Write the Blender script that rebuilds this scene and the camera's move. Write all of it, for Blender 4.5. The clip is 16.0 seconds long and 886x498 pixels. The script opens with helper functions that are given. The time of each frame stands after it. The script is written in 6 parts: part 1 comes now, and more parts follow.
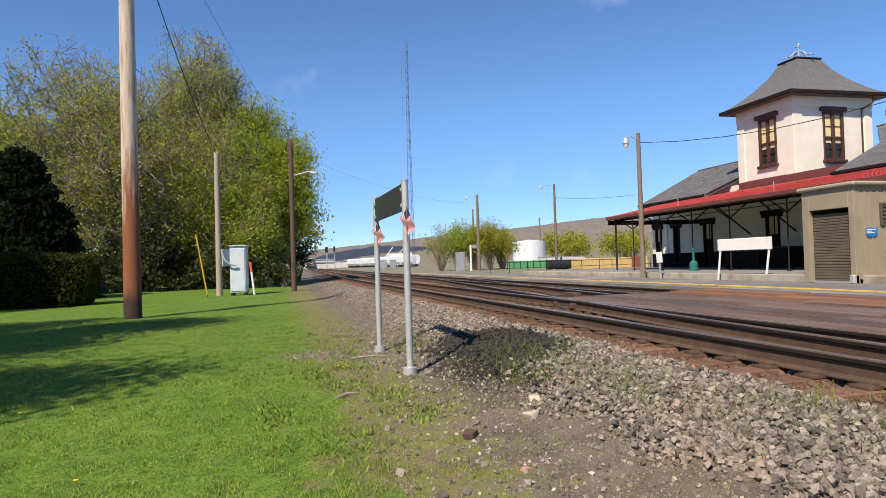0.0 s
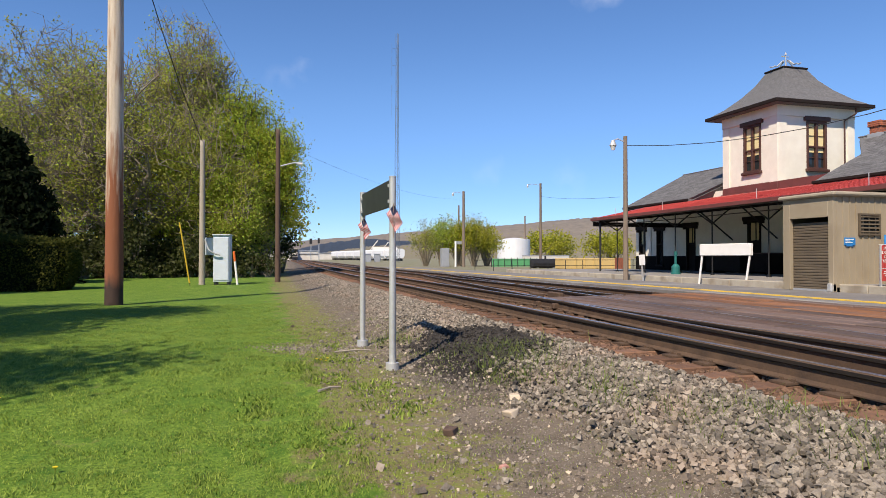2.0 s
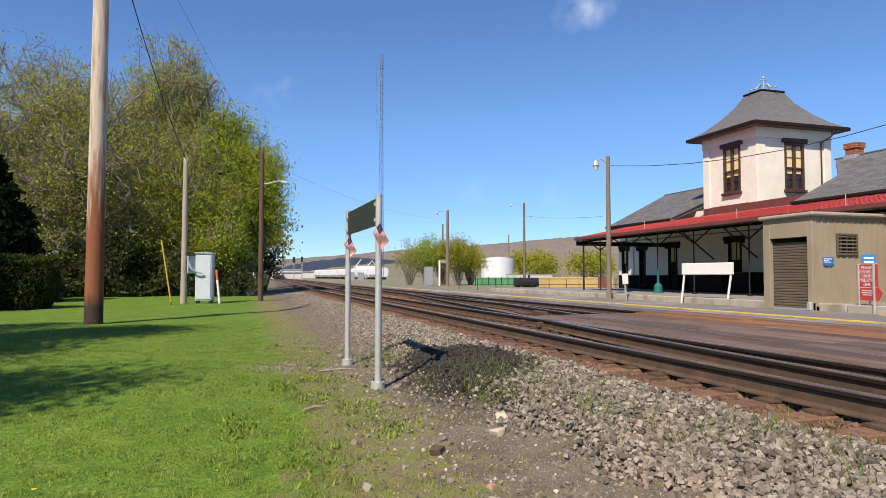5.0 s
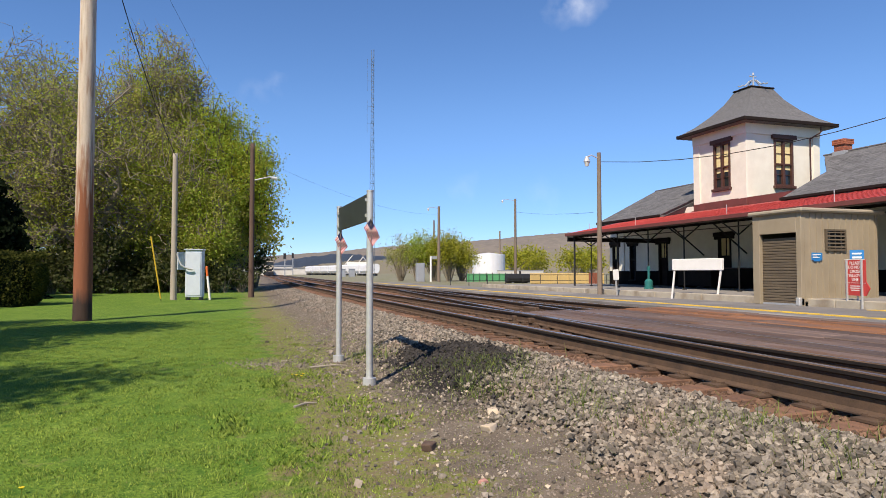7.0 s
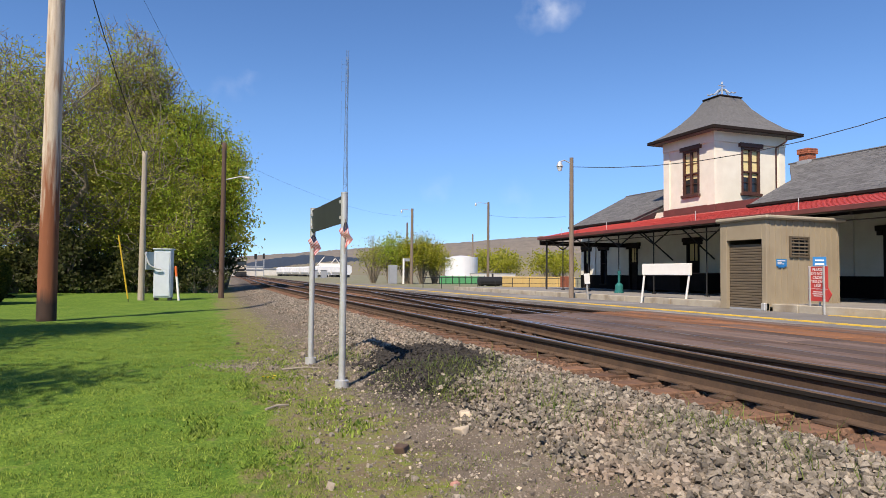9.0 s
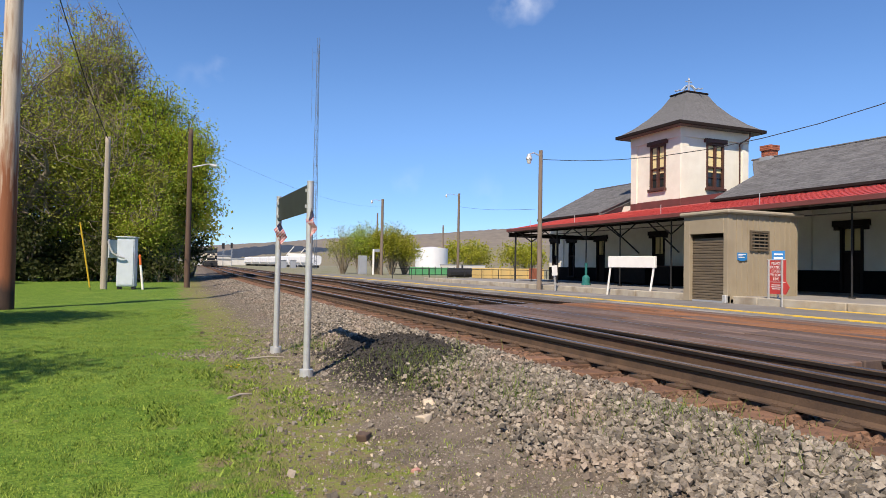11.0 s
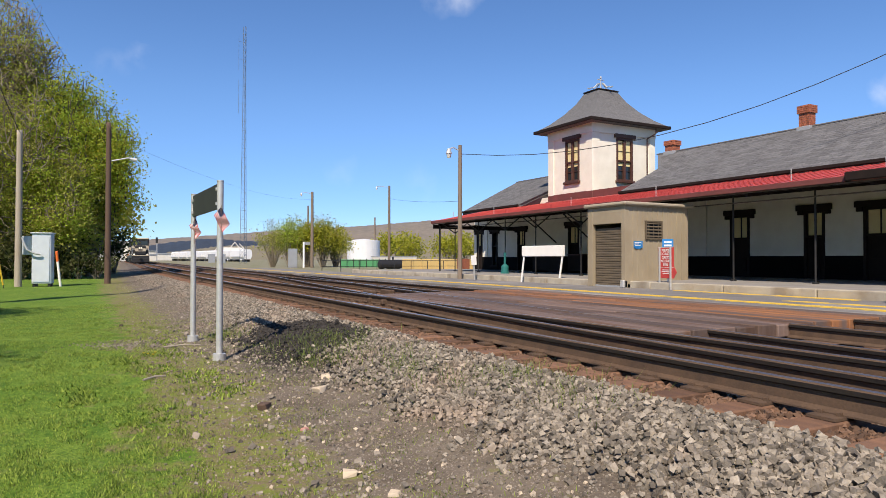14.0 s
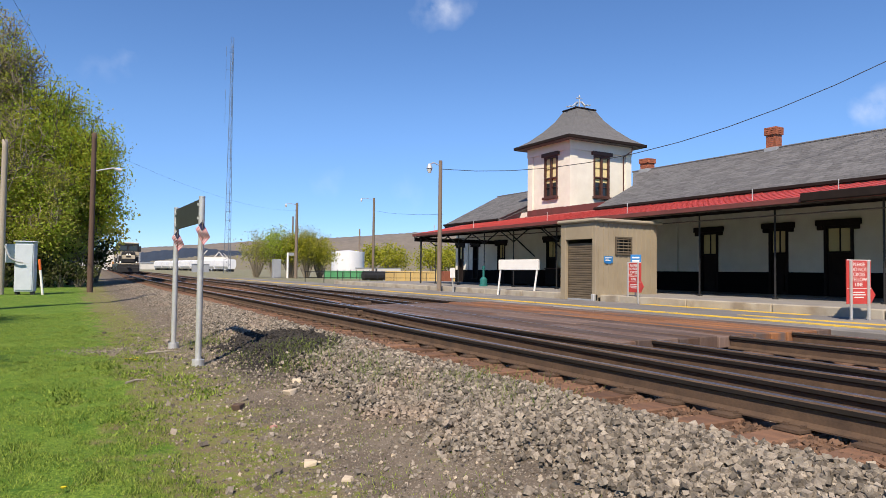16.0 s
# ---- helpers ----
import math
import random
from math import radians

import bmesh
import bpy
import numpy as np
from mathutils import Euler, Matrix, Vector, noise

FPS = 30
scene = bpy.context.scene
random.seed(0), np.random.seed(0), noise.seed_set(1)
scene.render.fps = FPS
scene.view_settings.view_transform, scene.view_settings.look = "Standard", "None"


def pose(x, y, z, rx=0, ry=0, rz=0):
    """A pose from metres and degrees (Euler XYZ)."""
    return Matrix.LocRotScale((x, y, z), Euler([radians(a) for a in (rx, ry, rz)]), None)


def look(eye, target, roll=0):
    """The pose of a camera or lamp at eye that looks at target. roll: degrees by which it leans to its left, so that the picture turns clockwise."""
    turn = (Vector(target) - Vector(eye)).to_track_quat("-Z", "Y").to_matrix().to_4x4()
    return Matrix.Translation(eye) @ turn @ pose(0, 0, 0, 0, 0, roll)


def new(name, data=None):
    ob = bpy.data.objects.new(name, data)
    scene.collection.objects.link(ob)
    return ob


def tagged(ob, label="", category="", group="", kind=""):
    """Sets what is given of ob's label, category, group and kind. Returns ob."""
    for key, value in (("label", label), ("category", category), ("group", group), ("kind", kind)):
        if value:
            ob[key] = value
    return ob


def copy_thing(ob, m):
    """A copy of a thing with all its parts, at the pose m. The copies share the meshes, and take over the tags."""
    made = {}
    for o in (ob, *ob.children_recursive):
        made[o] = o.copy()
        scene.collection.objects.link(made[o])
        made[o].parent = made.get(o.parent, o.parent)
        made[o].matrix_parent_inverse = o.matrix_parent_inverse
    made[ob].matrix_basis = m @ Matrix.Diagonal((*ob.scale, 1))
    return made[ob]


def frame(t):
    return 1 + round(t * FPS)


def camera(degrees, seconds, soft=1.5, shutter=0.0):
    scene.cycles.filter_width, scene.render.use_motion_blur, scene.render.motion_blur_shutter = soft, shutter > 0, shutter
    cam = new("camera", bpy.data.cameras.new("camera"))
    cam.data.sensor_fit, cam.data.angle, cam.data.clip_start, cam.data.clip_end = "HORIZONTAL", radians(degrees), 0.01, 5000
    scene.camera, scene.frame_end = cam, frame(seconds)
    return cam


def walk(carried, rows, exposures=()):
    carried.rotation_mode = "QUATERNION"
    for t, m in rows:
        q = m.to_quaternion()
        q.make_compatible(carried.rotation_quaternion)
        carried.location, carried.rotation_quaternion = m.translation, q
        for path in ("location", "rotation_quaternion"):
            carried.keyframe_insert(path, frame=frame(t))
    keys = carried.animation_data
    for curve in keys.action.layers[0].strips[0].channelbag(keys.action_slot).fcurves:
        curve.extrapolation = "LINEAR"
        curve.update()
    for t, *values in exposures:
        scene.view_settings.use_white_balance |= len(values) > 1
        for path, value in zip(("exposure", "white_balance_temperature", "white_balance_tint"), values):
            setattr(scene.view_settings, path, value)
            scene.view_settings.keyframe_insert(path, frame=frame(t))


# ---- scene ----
EXPO, SKY, SUN = 0.13, 0.15, 5.9
cam = camera(68.3, 16.0, soft=0.75)
PATH = [
    (0, (0.26, -0.066, 1.372), (0.749, 1.872, 1.414), -1.8),
    (0.5, (0.213, -0.113, 1.396), (0.717, 1.821, 1.449), 0.1),
    (1, (0.215, -0.126, 1.396), (0.765, 1.796, 1.451), -0.1),
    (1.5, (0.243, -0.101, 1.395), (0.783, 1.824, 1.451), -0.3),
    (2, (0.235, -0.116, 1.398), (0.769, 1.811, 1.425), -0.0),
    (2.5, (0.206, -0.15, 1.397), (0.763, 1.77, 1.466), -0.5),
    (3, (0.196, -0.144, 1.397), (0.767, 1.771, 1.468), 0.0),
    (3.5, (0.19, -0.131, 1.395), (0.763, 1.783, 1.468), 0.2),
    (4, (0.197, -0.13, 1.394), (0.768, 1.785, 1.482), 0.1),
    (6.5, (0.204, -0.114, 1.39), (0.809, 1.791, 1.465), -0.0),
    (7, (0.205, -0.11, 1.389), (0.812, 1.794, 1.462), 0.0),
    (7.5, (0.184, -0.136, 1.389), (0.8, 1.765, 1.463), 0.3),
    (8, (0.169, -0.144, 1.394), (0.809, 1.749, 1.471), 0.4),
    (8.5, (0.175, -0.136, 1.397), (0.841, 1.747, 1.48), 0.4),
    (11, (0.222, -0.188, 1.382), (0.992, 1.657, 1.437), 1.0),
    (11.5, (0.29, -0.33, 1.368), (1.094, 1.5, 1.43), 0.6),
    (12, (0.301, -0.455, 1.359), (1.124, 1.367, 1.412), 0.0),
    (12.5, (0.263, -0.572, 1.371), (1.087, 1.25, 1.436), -1.0),
    (13, (0.193, -0.775, 1.365), (1.029, 1.042, 1.407), -0.5),
    (13.5, (0.199, -0.938, 1.382), (1.063, 0.865, 1.436), -0.6),
    (14, (0.276, -1.255, 1.365), (1.226, 0.505, 1.396), 0.1),
    (14.5, (0.295, -1.423, 1.397), (1.294, 0.309, 1.44), -0.2),
    (15, (0.176, -1.658, 1.387), (1.17, 0.076, 1.45), -0.2),
    (15.5, (0.144, -1.771, 1.411), (1.125, -0.029, 1.457), -0.3),
    (16, (0.208, -1.938, 1.389), (1.195, -0.2, 1.457), 0.7),
]
walk(cam, [(t, look(eye, target, roll)) for t, eye, target, roll in PATH], exposures=[(0, EXPO, 6950, 13), (16, EXPO, 6950, 13)])

# ---------------------------------------------------------------- light
SUN_FROM = Vector((-0.46, -0.50, 0.73)).normalized()
world = bpy.data.worlds.new("sky")
scene.world = world
world.use_nodes = True
wn, wl = world.node_tree.nodes, world.node_tree.links
wn.clear()
sky = wn.new("ShaderNodeTexSky")
sky.sky_type, sky.sun_disc = "NISHITA", False
sky.sun_elevation = math.asin(SUN_FROM.z)
sky.sun_rotation = math.atan2(SUN_FROM.x, SUN_FROM.y)
sky.air_density, sky.dust_density, sky.ozone_density, sky.altitude = 0.95, 0.0, 5.0, 1500
bg = wn.new("ShaderNodeBackground")
bg.inputs["Strength"].default_value = SKY
wo = wn.new("ShaderNodeOutputWorld")
hue = wn.new("ShaderNodeHueSaturation")
hue.inputs["Saturation"].default_value = 1.12
hue.inputs["Hue"].default_value = 0.503
wl.new(sky.outputs[0], hue.inputs["Color"])
tcw = wn.new("ShaderNodeTexCoord")
veil = wn.new("ShaderNodeTexNoise")
veil.inputs["Scale"].default_value, veil.inputs["Detail"].default_value = 34, 8
wl.new(tcw.outputs["Generated"], veil.inputs[0])
drift = wn.new("ShaderNodeTexNoise")
drift.inputs["Scale"].default_value, drift.inputs["Detail"].default_value = 14, 6
wl.new(tcw.outputs["Generated"], drift.inputs[0])
off = wn.new("ShaderNodeVectorMath")
off.operation = "MULTIPLY_ADD"
wl.new(drift.outputs["Color"], off.inputs[0])
off.inputs[1].default_value, off.inputs[2].default_value = (0.11, 0.11, 0.05), (-0.055, -0.055, -0.025)
bent = wn.new("ShaderNodeVectorMath")
bent.operation = "ADD"
wl.new(tcw.outputs["Generated"], bent.inputs[0])
wl.new(off.outputs[0], bent.inputs[1])
low = wn.new("ShaderNodeSeparateXYZ")
wl.new(tcw.outputs["Generated"], low.inputs[0])
rise = wn.new("ShaderNodeMapRange")
rise.inputs["From Min"].default_value, rise.inputs["From Max"].default_value = 0.0, 0.26
rise.interpolation_type = "SMOOTHSTEP"
wl.new(low.outputs["Z"], rise.inputs[0])
clear_air = wn.new("ShaderNodeMix")
clear_air.data_type, clear_air.blend_type = "RGBA", "MULTIPLY"
clear_air.inputs[0].default_value = 1.0
tone = wn.new("ShaderNodeMix")
tone.data_type = "RGBA"
tone.inputs[6].default_value, tone.inputs[7].default_value = (0.56, 0.7, 0.9, 1), (1, 1.03, 1.05, 1)
wl.new(rise.outputs[0], tone.inputs[0])
wl.new(hue.outputs[0], clear_air.inputs[6])
wl.new(tone.outputs[2], clear_air.inputs[7])
last = clear_air.outputs[2]
# a few small wisps of cloud
for way, wide, much in (((0.451, 0.807, 0.381), 0.045, 0.5), ((0.054, 0.9599, 0.275), 0.026, 0.3), ((0.8742, 0.4363, 0.2131), 0.035, 0.55), ((0.0175, 0.9665, 0.2561), 0.03, 0.15), ((0.33, 0.935, 0.13), 0.03, 0.12), ((0.45, 0.885, 0.115), 0.03, 0.12)):
    dist = wn.new("ShaderNodeVectorMath")
    dist.operation = "DISTANCE"
    wl.new(bent.outputs[0], dist.inputs[0])
    dist.inputs[1].default_value = Vector(way).normalized()
    fall = wn.new("ShaderNodeMapRange")
    fall.inputs["From Min"].default_value, fall.inputs["From Max"].default_value = wide, 0.0
    wl.new(dist.outputs["Value"], fall.inputs[0])
    soft_edge = wn.new("ShaderNodeMath")
    soft_edge.operation = "MULTIPLY_ADD"
    wl.new(veil.outputs[0], soft_edge.inputs[0])
    soft_edge.inputs[1].default_value = 2.2
    soft_edge.inputs[2].default_value = -0.75
    soft_edge.use_clamp = True
    both = wn.new("ShaderNodeMath")
    both.operation = "MULTIPLY"
    wl.new(fall.outputs[0], both.inputs[0])
    wl.new(soft_edge.outputs[0], both.inputs[1])
    amount = wn.new("ShaderNodeMath")
    amount.operation, amount.use_clamp = "MULTIPLY", True
    wl.new(both.outputs[0], amount.inputs[0])
    amount.inputs[1].default_value = much * 1.05
    blend = wn.new("ShaderNodeMix")
    blend.data_type = "RGBA"
    wl.new(amount.outputs[0], blend.inputs[0])
    wl.new(last, blend.inputs[6])
    blend.inputs[7].default_value = (6.5, 7.0, 7.8, 1)
    last = blend.outputs[2]
wl.new(last, bg.inputs[0])
wl.new(bg.outputs[0], wo.inputs[0])
sun_data = bpy.data.lights.new("sun", "SUN")
sun_data.energy, sun_data.angle, sun_data.color = SUN, radians(0.53), (1.0, 0.9, 0.75)
sun = new("sun", sun_data)
sun.matrix_world = look((0, 0, 50), Vector((0, 0, 50)) - SUN_FROM)


# ---------------------------------------------------------------- materials
def mat(name, c1, c2=None, scale=6.0, rough=0.8, metal=0.0, bump=0.2, fine=60.0, rand=0.0, stretch=(1, 1, 1), spec=0.4, stain=None, stain_scale=1.2, wave=None, island=False):
    """A paint or stone: two colours mixed at two scales, a bump, an optional stain and a change from piece to piece."""
    m = bpy.data.materials.new(name)
    m.use_nodes = True
    n, l = m.node_tree.nodes, m.node_tree.links
    b = n["Principled BSDF"]
    c2 = c2 or tuple(v * 0.75 for v in c1)
    tc = n.new("ShaderNodeTexCoord")
    mp = n.new("ShaderNodeMapping")
    mp.inputs["Scale"].default_value = stretch
    l.new(tc.outputs["Object"], mp.inputs[0])
    n1, n2 = n.new("ShaderNodeTexNoise"), n.new("ShaderNodeTexNoise")
    n1.inputs["Scale"].default_value, n1.inputs["Detail"].default_value = scale, 5
    n2.inputs["Scale"].default_value, n2.inputs["Detail"].default_value = fine, 3
    for q in (n1, n2):
        l.new(mp.outputs[0], q.inputs[0])
    add = n.new("ShaderNodeMath")
    add.operation = "MULTIPLY_ADD"
    l.new(n2.outputs[0], add.inputs[0])
    add.inputs[1].default_value = 0.5
    l.new(n1.outputs[0], add.inputs[2])
    ramp = n.new("ShaderNodeMapRange")
    ramp.inputs["From Min"].default_value, ramp.inputs["From Max"].default_value = 0.5, 1.0
    l.new(add.outputs[0], ramp.inputs[0])
    mix = n.new("ShaderNodeMix")
    mix.data_type = "RGBA"
    mix.inputs[6].default_value, mix.inputs[7].default_value = (*c1, 1), (*c2, 1)
    l.new(ramp.outputs[0], mix.inputs[0])
    col = mix.outputs[2]
    if stain:
        n3 = n.new("ShaderNodeTexNoise")
        n3.inputs["Scale"].default_value, n3.inputs["Detail"].default_value = stain_scale, 6
        l.new(mp.outputs[0], n3.inputs[0])
        r3 = n.new("ShaderNodeMapRange")
        r3.inputs["From Min"].default_value, r3.inputs["From Max"].default_value = 0.52, 0.66
        l.new(n3.outputs[0], r3.inputs[0])
        m3 = n.new("ShaderNodeMix")
        m3.data_type = "RGBA"
        l.new(r3.outputs[0], m3.inputs[0])
        l.new(col, m3.inputs[6])
        m3.inputs[7].default_value = (*stain, 1)
        col = m3.outputs[2]
    if rand:
        if island:
            src = n.new("ShaderNodeNewGeometry").outputs["Random Per Island"]
        else:
            src = n.new("ShaderNodeObjectInfo").outputs["Random"]
        rr = n.new("ShaderNodeMapRange")
        rr.inputs["To Min"].default_value, rr.inputs["To Max"].default_value = 1 - rand, 1 + rand
        l.new(src, rr.inputs[0])
        hs = n.new("ShaderNodeHueSaturation")
        l.new(rr.outputs[0], hs.inputs["Value"])
        l.new(col, hs.inputs["Color"])
        col = hs.outputs[0]
    l.new(col, b.inputs["Base Color"])
    b.inputs["Roughness"].default_value, b.inputs["Metallic"].default_value = rough, metal
    b.inputs["Specular IOR Level"].default_value = spec
    bp = n.new("ShaderNodeBump")
    bp.inputs["Strength"].default_value, bp.inputs["Distance"].default_value = bump, 0.02
    h = add.outputs[0]
    if wave:
        w = n.new("ShaderNodeTexWave")
        w.bands_direction, w.inputs["Scale"].default_value = wave
        l.new(tc.outputs["Object"], w.inputs[0])
        h = w.outputs[1]
    l.new(h, bp.inputs["Height"])
    l.new(bp.outputs[0], b.inputs["Normal"])
    return m


def leaf_mat(name, c1, c2, spec=0.25):
    """Thin leaves: some light comes through, each clump a little different."""
    m = bpy.data.materials.new(name)
    m.use_nodes = True
    n, l = m.node_tree.nodes, m.node_tree.links
    b = n["Principled BSDF"]
    g = n.new("ShaderNodeNewGeometry")
    mix = n.new("ShaderNodeMix")
    mix.data_type = "RGBA"
    mix.inputs[6].default_value, mix.inputs[7].default_value = (*c1, 1), (*c2, 1)
    l.new(g.outputs["Random Per Island"], mix.inputs[0])
    l.new(mix.outputs[2], b.inputs["Base Color"])
    b.inputs["Roughness"].default_value = 0.6
    b.inputs["Specular IOR Level"].default_value = spec
    tr = n.new("ShaderNodeBsdfTranslucent")
    l.new(mix.outputs[2], tr.inputs[0])
    ms = n.new("ShaderNodeMixShader")
    ms.inputs[0].default_value = 0.48
    l.new(b.outputs[0], ms.inputs[1])
    l.new(tr.outputs[0], ms.inputs[2])
    l.new(ms.outputs[0], n["Material Output"].inputs[0])
    return m


def glass_mat(name, tint=(0.02, 0.025, 0.03)):
    m = bpy.data.materials.new(name)
    m.use_nodes = True
    b = m.node_tree.nodes["Principled BSDF"]
    b.inputs["Base Color"].default_value = (*tint, 1)
    b.inputs["Roughness"].default_value = 0.05
    b.inputs["Specular IOR Level"].default_value = 0.6
    return m


def glow_mat(name, colour, power):
    m = bpy.data.materials.new(name)
    m.use_nodes = True
    b = m.node_tree.nodes["Principled BSDF"]
    b.inputs["Base Color"].default_value = (*colour, 1)
    b.inputs["Emission Color"].default_value = (*colour, 1)
    b.inputs["Emission Strength"].default_value = power
    return m


GALV = mat("galvanised_steel", (0.6, 0.6, 0.59), (0.48, 0.48, 0.47), 9, 0.42, 0.45, 0.05)
PANEL = mat("dark_green_panel", (0.045, 0.055, 0.05), (0.03, 0.035, 0.032), 3, 0.5, 0.1, 0.05)
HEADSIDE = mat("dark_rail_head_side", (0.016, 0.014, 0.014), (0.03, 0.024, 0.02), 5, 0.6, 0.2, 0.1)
RAILTOP = mat("worn_rail_steel", (0.36, 0.35, 0.38), (0.24, 0.2, 0.19), 4, 0.3, 0.85, 0.05, stretch=(1, 0.2, 1))
RUST = mat("rusty_rail_web", (0.125, 0.078, 0.05), (0.065, 0.042, 0.03), 5, 0.85, 0.1, 0.25)
TIE = mat("creosoted_tie", (0.2, 0.105, 0.062), (0.11, 0.062, 0.042), 3, 0.9, 0, 0.4, 40, 0.3, (4, 1, 1))
PLANK = mat("crossing_timber", (0.165, 0.115, 0.095), (0.1, 0.07, 0.06), 2.5, 0.8, 0, 0.35, 30, 0.34, (5, 0.6, 1), stain=(0.11, 0.062, 0.04), stain_scale=0.8)
RUSTPLANK = mat("rust_stained_timber", (0.27, 0.115, 0.045), (0.15, 0.075, 0.045), 2.0, 0.85, 0, 0.35, 30, 0.25, (3, 0.5, 1), stain=(0.11, 0.08, 0.07), stain_scale=0.9)
ASPHALT = mat("platform_asphalt", (0.2, 0.19, 0.185), (0.14, 0.135, 0.13), 1.2, 0.9, 0, 0.25, 90, stain=(0.25, 0.24, 0.23), stain_scale=0.5)
CONCRETE = mat("platform_concrete", (0.42, 0.38, 0.31), (0.3, 0.27, 0.22), 2.2, 0.9, 0, 0.25, 70, 0.06, stain=(0.25, 0.21, 0.16), stain_scale=1.6)
SLABTOP = mat("platform_slab", (0.27, 0.255, 0.24), (0.2, 0.19, 0.18), 1.5, 0.9, 0, 0.2, 80)
YELLOW = mat("yellow_line_paint", (0.75, 0.5, 0.05), (0.55, 0.36, 0.07), 5, 0.8, 0, 0.15, 60, stain=(0.35, 0.27, 0.12), stain_scale=2.2)
CREAM = mat("cream_painted_stucco", (0.76, 0.735, 0.645), (0.67, 0.635, 0.55), 2.0, 0.85, 0, 0.12, 60)
DADO = mat("black_painted_dado", (0.008, 0.007, 0.007), (0.005, 0.005, 0.005), 3, 0.9, 0, 0.2, spec=0.08)
TRIM = mat("dark_brown_trim", (0.085, 0.035, 0.025), (0.055, 0.025, 0.02), 4, 0.55, 0, 0.12)
DARKTRIM = mat("black_brown_trim", (0.022, 0.015, 0.013), (0.014, 0.01, 0.009), 4, 0.75, 0, 0.1, spec=0.15)
MAROON = mat("maroon_flashing", (0.17, 0.05, 0.045), (0.12, 0.04, 0.035), 2.5, 0.6, 0, 0.1)
REDROOF = mat("red_metal_roofing", (0.42, 0.06, 0.05), (0.33, 0.05, 0.045), 1.5, 0.5, 0, 0.06)
SHINGLE = mat("grey_shingle", (0.15, 0.15, 0.155), (0.085, 0.085, 0.09), 9, 0.92, 0, 0.5, 40, stretch=(1, 1, 1), rand=0.16)
SHINGLEJ = mat("grey_shingle_field", (0.15, 0.15, 0.155), (0.085, 0.085, 0.09), 9, 0.92, 0, 0.5, 40, rand=0.2, island=True)
SOFFIT = mat("soffit_boards", (0.13, 0.105, 0.085), (0.085, 0.07, 0.06), 3, 0.85, 0, 0.2)
BRICK = mat("red_brick", (0.36, 0.115, 0.06), (0.24, 0.08, 0.05), 9, 0.9, 0, 0.3, 60, 0.25)
MORTAR = mat("mortar", (0.36, 0.31, 0.27), None, 9, 0.95)
BLIND = mat("yellow_window_blind", (0.72, 0.62, 0.32), (0.66, 0.56, 0.3), 2, 0.8, 0, 0.02)
GLASS = glass_mat("window_glass")
SHED = mat("tan_ribbed_metal", (0.33, 0.275, 0.195), (0.29, 0.245, 0.175), 1.2, 0.55, 0.0, 0.06, 50, stain=(0.28, 0.23, 0.16), stain_scale=1.0)
SHEDROOF = mat("tan_roof_trim", (0.36, 0.31, 0.23), (0.3, 0.26, 0.2), 2, 0.5, 0, 0.05)
ROLLER = mat("brown_roller_door", (0.145, 0.115, 0.08), (0.11, 0.088, 0.065), 2, 0.5, 0.1, 0.06)
WHITE = mat("white_paint", (0.78, 0.77, 0.75), (0.7, 0.69, 0.67), 3, 0.6, 0, 0.05)
RED = mat("red_sign_paint", (0.52, 0.055, 0.05), (0.45, 0.05, 0.045), 3, 0.5, 0, 0.04)
BLUE = mat("blue_sign_paint", (0.02, 0.2, 0.5), (0.02, 0.17, 0.45), 3, 0.5, 0, 0.04)
TEAL = mat("teal_enamel", (0.02, 0.16, 0.15), (0.015, 0.12, 0.115), 4, 0.45)
POLEPALE = mat("pale_grey_pole_wood", (0.38, 0.34, 0.28), (0.27, 0.23, 0.19), 2, 0.9, 0, 0.4, 30, 0.0, (6, 6, 0.5))
POLEWOOD = mat("weathered_pole_wood", (0.22, 0.175, 0.135), (0.13, 0.1, 0.078), 2, 0.9, 0, 0.4, 30, 0.15, (6, 6, 0.5))
POLEDARK = mat("creosoted_pole_wood", (0.13, 0.085, 0.06), (0.08, 0.05, 0.04), 2, 0.9, 0, 0.4, 30, 0.1, (6, 6, 0.5))
CABINET = mat("pale_blue_grey_metal", (0.56, 0.62, 0.68), (0.47, 0.53, 0.6), 2.5, 0.5, 0.1, 0.05)
ORANGE = mat("orange_marker", (0.75, 0.16, 0.03), None, 4, 0.5)
YGUARD = mat("yellow_guard", (0.6, 0.4, 0.03), None, 4, 0.5)
CABLE = mat("black_cable", (0.02, 0.02, 0.02), None, 10, 0.6)
BARK = mat("tree_bark", (0.25, 0.21, 0.16), (0.15, 0.125, 0.095), 5, 0.95, 0, 0.4, 30, 0.1, (3, 3, 0.6))
LEAF_OLIVE = leaf_mat("young_olive_leaves", (0.29, 0.305, 0.06), (0.4, 0.4, 0.09))
LEAF_BRIGHT = leaf_mat("bright_spring_leaves", (0.28, 0.385, 0.04), (0.38, 0.48, 0.055))
LEAF_YELLOW = leaf_mat("yellow_green_leaves", (0.3, 0.33, 0.03), (0.4, 0.38, 0.04))
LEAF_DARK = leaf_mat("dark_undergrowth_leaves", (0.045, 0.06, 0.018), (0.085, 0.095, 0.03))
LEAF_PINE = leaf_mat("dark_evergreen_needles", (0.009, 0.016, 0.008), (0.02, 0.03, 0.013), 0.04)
LEAF_HEDGE = leaf_mat("clipped_hedge_leaves", (0.03, 0.042, 0.01), (0.1, 0.105, 0.024), 0.05)
